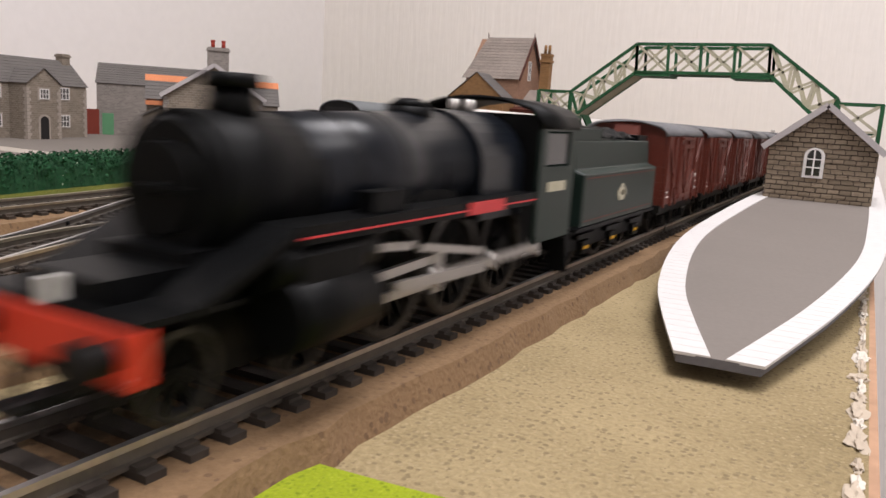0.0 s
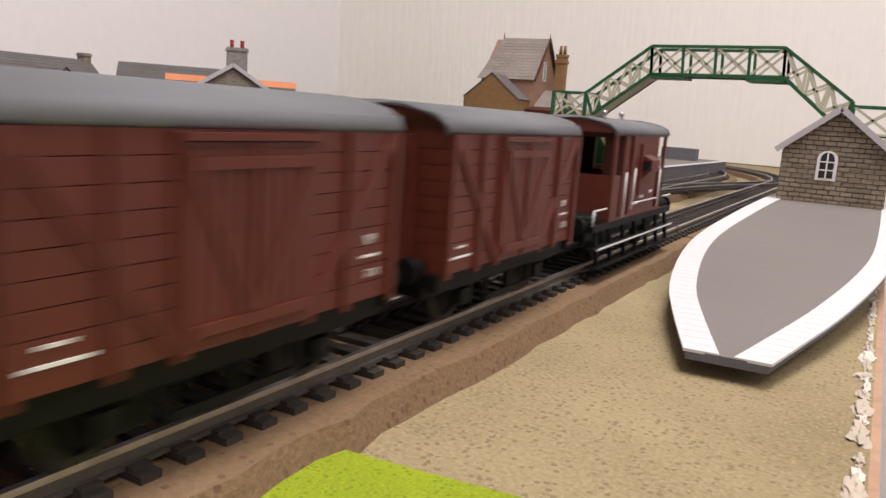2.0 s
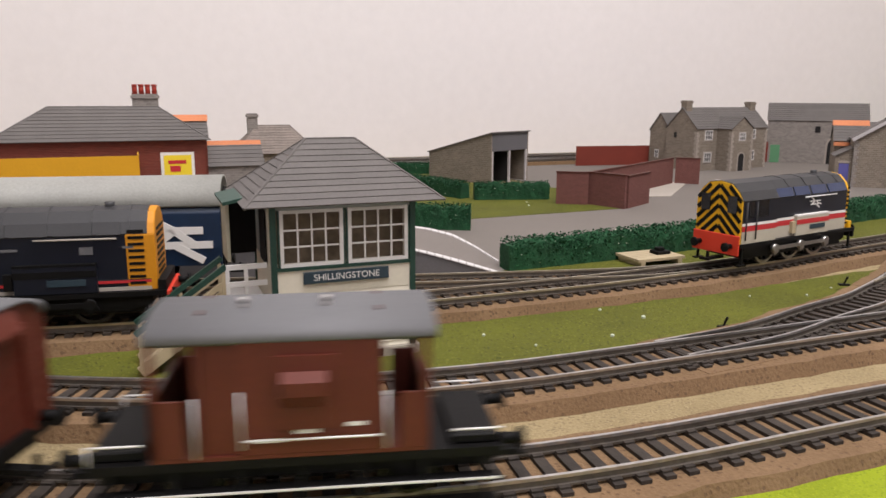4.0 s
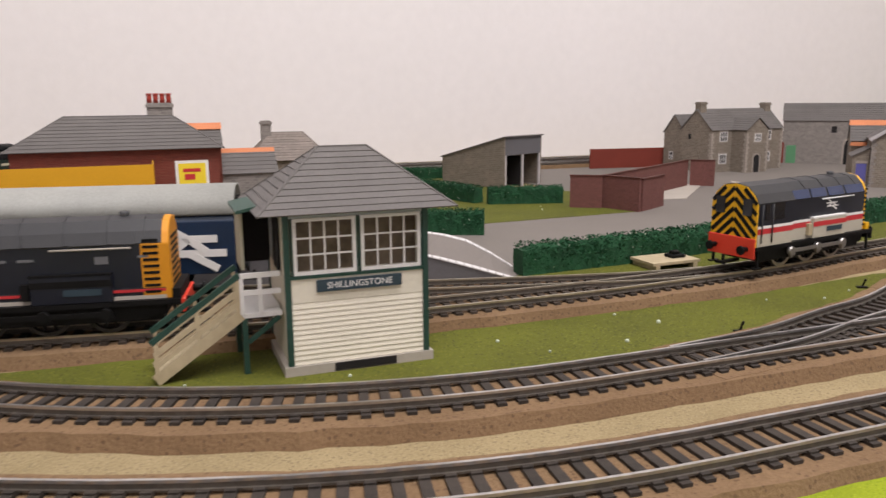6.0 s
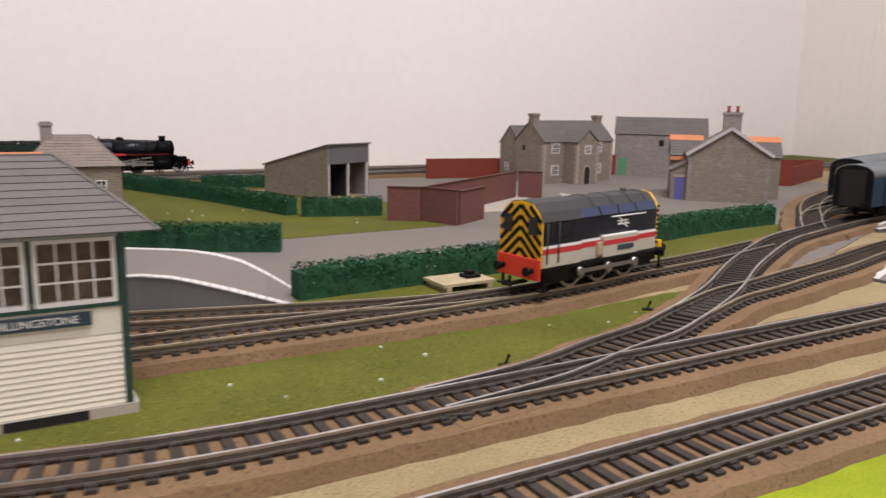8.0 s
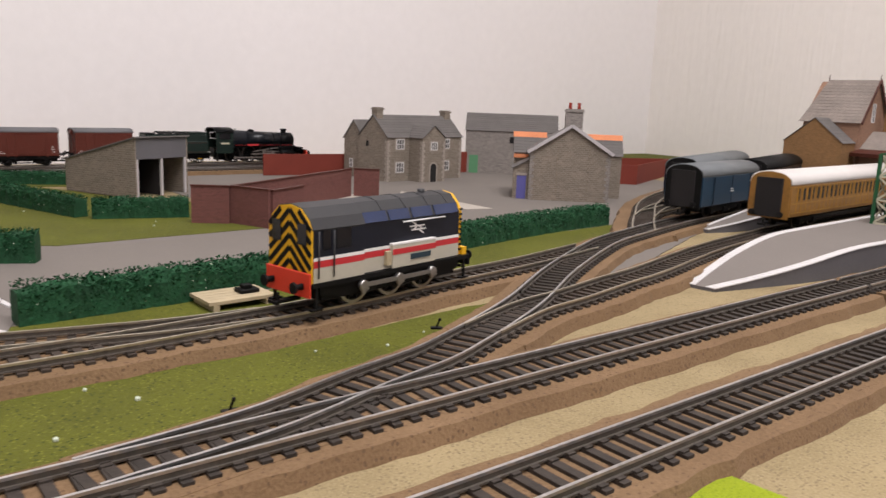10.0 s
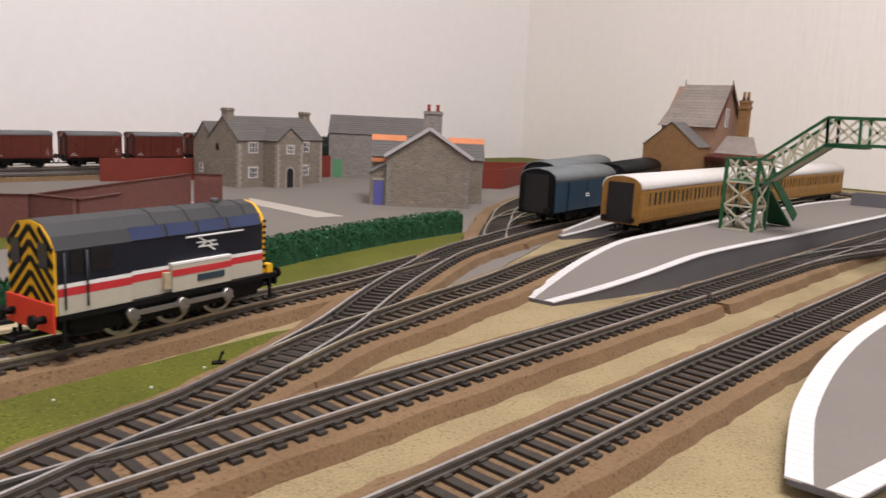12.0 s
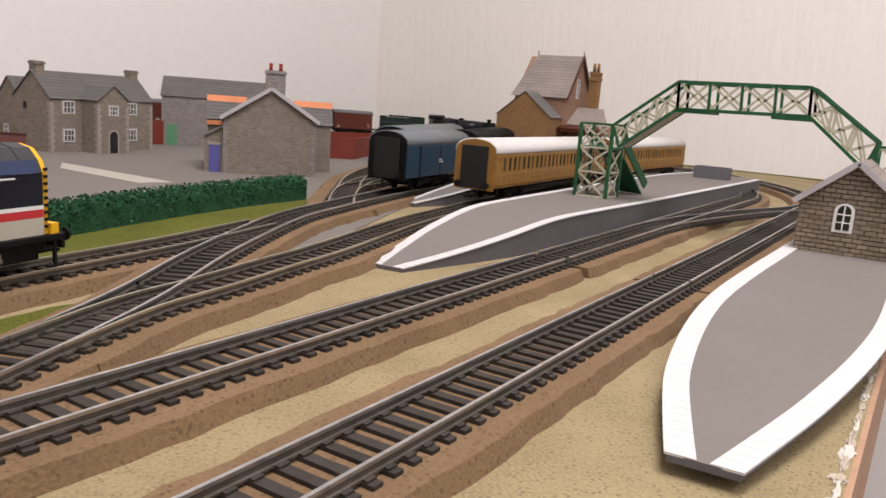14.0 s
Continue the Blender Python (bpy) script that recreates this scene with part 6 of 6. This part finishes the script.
def shunter(name, label, orange=False):
    v = base(name, 0, 0, RAIL, 0, label, "locomotive", "diesel shunters")
    part("footplate", box(B(), -51.5, 51.5, -16.5, 16.5, 12, 14), M_black, v)
    part("frame", box(B(), -44, 44, -13, 13, 5, 11.9), M_black, v)
    prof = [(-16, 14), (16, 14), (16, 36.5), (13.2, 41.0), (8, 45.0), (0, 46.2), (-8, 45.0), (-13.2, 41.0), (-16, 36.5)]
    hood = [(y * 0.86 if z > 14 else y * 0.86, z) for y, z in prof]
    cab = part("cab", prism(B(), prof, -51, -22, "x"), M_ic_grey, v)
    part("bonnet", prism(B(), hood, -22, 46, "x"), M_ic_grey, v, "charcoal engine bonnet")
    for x0, x1, k, nm in ((-51.4, -21.6, 1.0, "cab_roof"), (-21.6, 45.4, 0.86, "bonnet_roof")):
        pts = [(y * k * 1.015, z + 0.35) for y, z in prof[2:]]
        inner = [(y * 0.985, z - 0.6) for y, z in reversed(pts)]
        part(nm, prism(B(), pts + inner, x0, x1, "x"), M_ic_roof, v)
    for x in (-8, 8, 24, 38):
        pts = [(y * 0.86 * 1.03, z + 0.6) for y, z in prof[2:]]
        part("roof_rib", prism(B(), pts + [(y * 0.985, z - 0.4) for y, z in reversed(pts)], x, x + 0.8, "x"), M_ic_roof, v)
    nose = part("nose_end", prism(B(), [(y * (1.02 if orange else 1), z) for y, z in hood], 37 if orange else 46, 48.2, "x"), M_amber if orange else M_yellow, v, "yellow radiator end", 0.4)
    bm = B()
    for k in range(9):
        for s in (-1, 1):
            z = 16.5 + k * 2.6
            box(bm, 38 if orange else 46.3, 44 if orange else 47.8, min(s * 13.7, s * 14.3), max(s * 13.7, s * 14.3), z, z + 1.1)
        box(bm, 48.2, 48.5, -9, 9, 16.5 + k * 2.6, 17.6 + k * 2.6)
    part("radiator_slat", bm, M_black, nose)
    part("nose_step", box(B(), 48.3, 51.5, -15, 15, 14.1, 18), M_black if orange else M_yellow, v)
    end = part("cab_end", prism(B(), prof, -51.9, -51.1, "x"), M_yellow, v, "yellow end with black chevrons")
    for k in range(7):
        z = 17 + k * 5.4
        for s in (-1, 1):
            a, b = Vector((-52.0, s * 0.2, z)), Vector((-52.0, s * 15.4, z - 13))
            if b.z < 15:
                b = a.lerp(b, (z - 15) / 13)
            if a.z > 45.5:
                f = min(0.9, (a.z - 44.0) / 13)
                a = a.lerp(b, f)
            part("chevron", bar(B(), a, b, 2.3, 0.25, (1, 0, 0)), M_black, end)
    bm = B()
    for y in (-9.5, 9.5):
        box(bm, -52.5, -51.9, y - 3.2, y + 3.2, 30, 39)
    part("end_window", bm, M_pane, end)
    part("cab_beam", box(B(), -53.2, -52.2, -16.5, 16.5, 7.8, 18.5), M_redbeam, v, "red buffer beam", 0.3)
    part("nose_beam", box(B(), 51.6, 53.2, -16.5, 16.5, 8.5, 14), M_redbeam if orange else M_black, v, "", 0.3)
    for s in (-1, 1):
        for x0, x1, half in ((-50.9, -22.1, 16.05), (-21.9, 45.9, 13.85)):
            for z0, z1, m, nm in ((14.1, 20.5, M_ic_beige, "beige_band"), (20.6, 23.4, M_ic_red, "red_stripe"), (23.5, 24.9, M_decal, "white_stripe")):
                if orange:
                    z0, z1, m = {"beige_band": (14.1, 15.6, M_strip), "red_stripe": (17.1, 18.2, M_ic_red), "white_stripe": (18.3, 18.6, M_ic_roof)}[nm]
                part(nm, box(B(), x0, x1, min(s * half, s * (half + 0.25)), max(s * half, s * (half + 0.25)), z0, z1), m, v)
        bx = part("battery_box", box(B(), -4, 26, min(s * 13.9, s * 16.4), max(s * 13.9, s * 16.4), 14.1, 25), M_ic_grey if orange else M_ic_beige, v, "", 0.3)
        part("box_stripe", box(B(), -4.1, 26.1, min(s * 16.4, s * 16.55), max(s * 16.4, s * 16.55), 20.6, 23.2), M_black if orange else M_ic_red, bx)
        part("box_top", box(B(), -4.1, 26.1, min(s * 13.9, s * 16.5), max(s * 13.9, s * 16.5), 25, 25.8), M_black if orange else M_decal, bx)
        part("name_bar", box(B(), 8, 22, min(s * 16.55, s * 16.8), max(s * 16.55, s * 16.8), 17.2, 19.8), M_sign, bx, "dark blue plate")
        part("tool_box", box(B(), -7.5, -4.5, min(s * 13.9, s * 16.2), max(s * 13.9, s * 16.2), 16, 22.5), M_wood if not orange else M_black, v)
        for x0, x1 in ((-46, -41.5), (-38.5, -30)):
            w = part("cab_window", box(B(), x0, x1, min(s * 16, s * 16.35), max(s * 16, s * 16.35), 28, 36.5), M_pane, v)
        bm = B()
        rod(bm, (-40.2, s * 17, 16), (-40.2, s * 17, 36), 0.4, None, 6)
        rod(bm, (-48.6, s * 17, 16), (-48.6, s * 17, 36), 0.4, None, 6)
        part("cab_handrail", bm, M_ic_roof, v)
        part("bonnet_handrail", rod(B(), (4, s * 14.8, 35.2), (34, s * 14.8, 35.2), 0.4, None, 6), M_strip if orange else M_handrail, v)
        # bonnet panels; on the beige engine the blue is a painted sheen
        for xa, xb in ((-21, -6), (-4.5, 9), (11, 25), (27, 35.5 if orange else 44)):
            part("vent_panel", plate(B(), [(xa, s * 14.5, 36.7), (xb, s * 14.5, 36.7), (xb, s * 12.15, 41.2), (xa, s * 12.15, 41.2)], 0.7), M_ic_roof if orange else M_ic_blue, v, "" if orange else "charcoal bonnet panel with a blue sheen painted in")
        bm = B()
        y = s * 13.8
        for a, b in (((-5.5, 0.9), (4.5, 0.9)), ((-4.5, -0.9), (5.5, -0.9))):
            bar(bm, (15 + a[0], y + s * 0.2, 31.5 + a[1]), (15 + b[0], y + s * 0.2, 31.5 + b[1]), 0.6, 0.4, (0, 1, 0))
        for a, b in (((-4, 3), (-0.5, 0.9)), ((-0.5, 0.9), (-3.2, -0.9)), ((0.5, 0.9), (3.2, -0.9)), ((0.5, -0.9), (4, -3))):
            bar(bm, (15 + a[0], y + s * 0.2, 31.5 + a[1]), (15 + b[0], y + s * 0.2, 31.5 + b[1]), 0.6, 0.4, (0, 1, 0))
        if orange:
            bm.free()
            bm = B()
            for x0, w in ((-18, 6), (-8, 6), (36, 4)):
                box(bm, x0, x0 + w, min(y, y + s * 0.3), max(y, y + s * 0.3), 31, 32)
            box(bm, 20, 25, min(y, y + s * 0.3), max(y, y + s * 0.3), 29, 32)
            part("marking", bm, M_roofgrey, v, "faint grey markings")
        else:
            part("emblem", bm, M_decal, v, "plain white emblem")
        part("side_frame", prism(B(), [(-46, 12), (46, 12), (46, 8), (36, 6), (-36, 6), (-46, 8)], s * 13.2, s * 14.4, "y"), M_black, v)
        bm = bar(B(), (-23, s * 17.4, 9.5), (23, s * 17.4, 9.5), 0.9, 1.9)
        for x in (-23, 0, 23):
            rod(bm, (x, s * 15.8, 9.5), (x, s * 18.4, 9.5), 2.3, None, 14)
            bar(bm, (x, s * 17, 9.5), (x + 1.5, s * 17, 6.5), 1.4, 4.2)
        part("coupling_rod", bm, M_black if orange else M_steel, v, "black coupling rod" if orange else "bright steel coupling rod")
        for x in (-49, 49):
            bm = bar(B(), (x, s * 15.5, 12), (x, s * 15.8, 2), 1.2)
            box(bm, x - 3, x + 3, s * 15.5 - 1.5, s * 15.5 + 1.5, 2, 2.8)
            part("step", bm, M_black, v)
    for x in (-23, 0, 23):
        wheelset(v, x, 9.4, M_black, 13.8, M_tyre if orange else M_steel, 10)
    buffers(v, -53, -1, 12.5, 11)
    buffers(v, 53, 1, 12.5, 11)
    coupling(v, -53, -1)
    coupling(v, 53, 1)
    part("exhaust", rod(B(), (30, 0, 45), (30, 0, 48), 2.0), M_ic_roof, v)
    for c in v.children:
        c.matrix_basis = c.matrix_basis @ Matrix.Diagonal((1, 0.9, 1, 1)) if not c.name.startswith("wheelset") else c.matrix_basis
    return v


def coach(name, length, body, roof, label, windows="", group="stored carriages", panel=None, crown=47.5):
    v = base(name, 0, 0, RAIL, 0, label, "carriage", group)
    h = length / 2
    W = 17.0
    part("body", prism(B(), [(-W, 11.5), (W, 11.5), (W + 0.4, 20), (W, 36.5), (W - 2.2, 40), (-W + 2.2, 40), (-W, 36.5), (-W - 0.4, 20)], -h, h, "x"), body, v, "", 0.3)
    part("roof", arch_roof(B(), -h - 0.4, h + 0.4, W - 0.2, 37.6 + (crown - 47.5) * 0.5, crown), roof, v, "", 0, True)
    for s in (-1, 1):
        part("gangway", box(B(), min(s * h, s * (h + 3)), max(s * h, s * (h + 3)), -10.5, 10.5, 11, 42), M_void, v, "black corridor gangway")
        part("end_panel", prism(B(), [(-W + 0.8, 9.6), (W - 0.8, 9.6), (W - 0.8, 38)] + [((W - 1) * math.cos(math.pi * k / 8), 38 + 8.6 * math.sin(math.pi * k / 8) ** 0.8) for k in range(1, 8)] + [(-W + 0.8, 38)], s * h, s * (h + 0.9), "x"), M_black if name != "teak_coach" else M_teak, v)
        buffers(v, s * h, s)
        coupling(v, s * (h + 1), s)
        bm = box(B(), s * (h - 45) - 19, s * (h - 45) + 19, -13, 13, 5, 9)
        for x in (-14, 14):
            box(bm, s * (h - 45) + x - 3, s * (h - 45) + x + 3, -14.2, 14.2, 3.5, 8)
        bogie = part("bogie", bm, M_black, v)
        for x in (-15, 15):
            wheelset(v, s * (h - 45) + x, 6.4, M_black)
        y = s * (W + 0.3)
        if windows == "teak":
            n = int((length - 20) / 9)
            for k in range(n):
                x = -h + 12 + k * 9.0
                wide = 4.6 if k % 3 else 3.0
                w = part("window", box(B(), x, x + wide, min(y, y + s * 0.25), max(y, y + s * 0.25), 24.5, 34), M_void, v)
                part("window_edge", box(B(), x - 0.7, x, min(y, y + s * 0.4), max(y, y + s * 0.4), 24, 34.5), M_teak_d, w)
            bm = B()
            for z0, z1 in ((21.8, 22.5), (35.0, 35.6), (14.4, 15.0)):
                box(bm, -h + 2, h - 2, min(y, y + s * 0.3), max(y, y + s * 0.3), z0, z1)
            for k in range(int(length / 9) - 1):
                x = -h + 10 + k * 9.0
                box(bm, x, x + 0.6, min(y, y + s * 0.3), max(y, y + s * 0.3), 15, 35)
            part("beading", bm, M_teak_d, v, "yellow-brown beading")
        elif windows == "blue":
            bm = box(B(), -3, 5, min(y, y + s * 0.2), max(y, y + s * 0.2), 22, 23)
            box(bm, -3, 3, min(y, y + s * 0.2), max(y, y + s * 0.2), 24, 25)
            part("number_bar", bm, M_decal, v, "white lettering bars")
            bm = B()
            for x in (-40, -38, 0, 40, 42):
                box(bm, x, x + 0.5, min(y, y + s * 0.3), max(y, y + s * 0.3), 11, 36)
            part("door_line", bm, M_ic_grey, v)
        part("truss", box(B(), -h + 30, h - 30, min(s * 12, s * 13), max(s * 12, s * 13), 6, 9.4), M_black, v)
    return v


# stored stock in the yard and at the platform


def along(line, y, lift=0.0):
    """A pose on a track's centre line at a given y, facing along it."""
    for a, b in zip(line, line[1:]):
        if min(a[1], b[1]) <= y <= max(a[1], b[1]) and a[1] != b[1]:
            f = (y - a[1]) / (b[1] - a[1])
            return pose(a[0] + (b[0] - a[0]) * f, y, RAIL + lift, 0, 0, math.degrees(math.atan2(b[1] - a[1], b[0] - a[0])))


shunter("diesel_shunter", "charcoal and beige diesel shunter with yellow chevron end").matrix_basis = along(line_s, 0.0895, 0.0002)
shunter("diesel_shunter", "charcoal diesel shunter with orange nose and red beam", True).matrix_basis = along(line_s, -0.290, 0.0002)
blue_loco = coach("blue_diesel", 250, M_railblue, M_greyroof, "rail blue diesel with a large white emblem and grey roof", "", crown=52.5)
blue_loco.matrix_basis = along(line_s2, -0.334)
for s in (-1, 1):
    bm = B()
    y = s * 17.6
    for a, b in (((-17, 3.4), (13, 3.4)), ((-13, -3.4), (17, -3.4))):
        bar(bm, (104 + a[0], y, 25 + a[1]), (104 + b[0], y, 25 + b[1]), 3.4, 0.5, (0, 1, 0))
    for a, b in (((-13, 11), (0, 3.4)), ((0, 3.4), (-9, -3.4)), ((0, 3.4), (9, -3.4)), ((0, -3.4), (13, -11))):
        bar(bm, (104 + a[0], y + s * 0.1, 25 + a[1]), (104 + b[0], y + s * 0.1, 25 + b[1]), 3.4, 0.5, (0, 1, 0))
    part("emblem", bm, M_decal, blue_loco, "large plain white emblem")
coach("blue_coach", 122, M_coachblue, M_darkroof, "dark blue parcels carriage with grey-blue roof", "blue").matrix_basis = along(line_c, 0.521, 0.0003)
coach("blue_coach", 236, M_ic_grey, M_black, "near-black stored carriage with dark roof", "blue").matrix_basis = along(line_c, 0.718, 0.0003)
coach("blue_coach", 215, M_railblue, M_darkroof, "dark blue stored carriage behind the parcels carriage", "blue").matrix_basis = along(line_e, 0.648)
coach("teak_coach", 262, M_teak, M_coachroof, "varnished teak carriage with white roof at the platform", "teak").matrix_basis = along(line_d, 0.606, 0.0004)
coach("teak_coach", 262, M_teak, M_coachroof, "varnished teak carriage with white roof at the platform", "teak").matrix_basis = along(line_d, 0.882, 0.0004)

# ---- the goods train ----
loco, tend, first = steam_loco(), tender(), van("weathered bauxite brown goods van with grey roof")
LOCO_WHEELS = [(wheelset(loco, x, 11.4, M_loco, 13.8, M_tyre, 14), 0.0114) for x in (8, -16, -40)]
LOCO_WHEELS += [(wheelset(loco, x, 6.4, M_loco, 13.8, M_tyre, 8), 0.0064) for x in (34, 58)]
RODS = []
for s in (-1, 1):
    bm = bar(B(), (-40, s * 16.0, 0), (8, s * 16.0, 0), 0.9, 2.0)
    for x in (-40, -16, 8):
        rod(bm, (x, s * 15, 0), (x, s * 16.8, 0), 1.8, None, 10)
    RODS.append((part("coupling_rod", bm, M_steel, loco, "bright steel coupling rod"), 90.0 * s))
TEND_WHEELS = [(wheelset(tend, x, 7.6, M_loco, 13.8, M_tyre, 10), 0.0076) for x in (-27, 0, 27)]
for x in (-20, 20):
    wheelset(first, x, 6.2)
vans = [first] + [copy_thing(first, pose(0, 0, RAIL)) for _ in range(4)]
guard = brake_van()
for x in (-24, 24):
    wheelset(guard, x, 6.2)
WAGON_WHEELS = [(c, 0.0062) for w in vans + [guard] for c in w.children if c.name.startswith("wheelset")]

RUN = [(0.0, -0.052), (0.5, 0.096), (0.8, 0.178), (1.5, 0.355), (2.5, 0.581), (3.0, 0.703), (3.5, 0.823), (3.7, 0.871), (5.0, 1.124), (6.5, 1.390), (8.2, 1.672), (10.3, 2.104), (11.0, 2.259), (12.5, 2.611), (13.5, 2.845), (14.0, 2.965)]


def run_at(t):
    """Metres that the locomotive's front has gone past the zero of the loop at t seconds, smooth between the rows."""
    i = 0
    while i < len(RUN) - 2 and RUN[i + 1][0] < t:
        i += 1
    (ta, a), (tb, b) = RUN[i], RUN[i + 1]

    def slope(j):
        lo, hi = max(0, j - 1), min(len(RUN) - 1, j + 1)
        return (RUN[hi][1] - RUN[lo][1]) / (RUN[hi][0] - RUN[lo][0])
    h = tb - ta
    u = (t - ta) / h
    return a * (2 * u ** 3 - 3 * u * u + 1) + b * (3 * u * u - 2 * u ** 3) + h * slope(i) * (u ** 3 - 2 * u * u + u) + h * slope(i + 1) * (u ** 3 - u * u)


def loop_pose(s):
    """Place and heading on the outer main line, s metres past y = 0 towards the south."""
    r = NX - C1[0]
    side, turn = C2[1] - C1[1], math.pi * r
    s = (s + C2[1]) % (2 * side + 2 * turn)
    if s < side:
        return NX, C2[1] - s, -90.0
    s -= side
    if s < turn:
        a = -s / r
        return C1[0] + r * math.cos(a), C1[1] + r * math.sin(a), -90 + math.degrees(a)
    s -= turn
    if s < side:
        return C1[0] - r, C1[1] + s, -270.0
    s -= side
    a = math.pi - s / r
    return C2[0] + r * math.cos(a), C2[1] + r * math.sin(a), -90 + math.degrees(a) - 360


def motions():
    steps = [k * 0.2 for k in range(71)]
    backs = [(loco, 0.068), (tend, 0.183)] + [(w, 0.275 + 0.0847 * i) for i, w in enumerate(vans)] + [(guard, 0.7145)]
    for thing, back in backs:
        rows = []
        for t in steps:
            x, y, a = loop_pose(run_at(t) - back)
            rows.append((t, pose(x, y, RAIL, 0, 0, a)))
        walk(thing, rows)
    ticks = [k / 30 for k in range(421)]
    for wheel, rad in LOCO_WHEELS + TEND_WHEELS + WAGON_WHEELS:
        p = wheel.matrix_basis.translation.copy()
        walk(wheel, [(t, pose(p.x, p.y, p.z, 0, math.degrees(run_at(t) / rad) % 360, 0)) for t in ticks])
    for link, phase in RODS:
        rows = []
        for t in ticks:
            a = run_at(t) / 0.0114 + radians(phase)
            rows.append((t, pose(0.0045 * math.cos(a), 0, 0.0114 - 0.0045 * math.sin(a))))
        walk(link, rows)


motions()
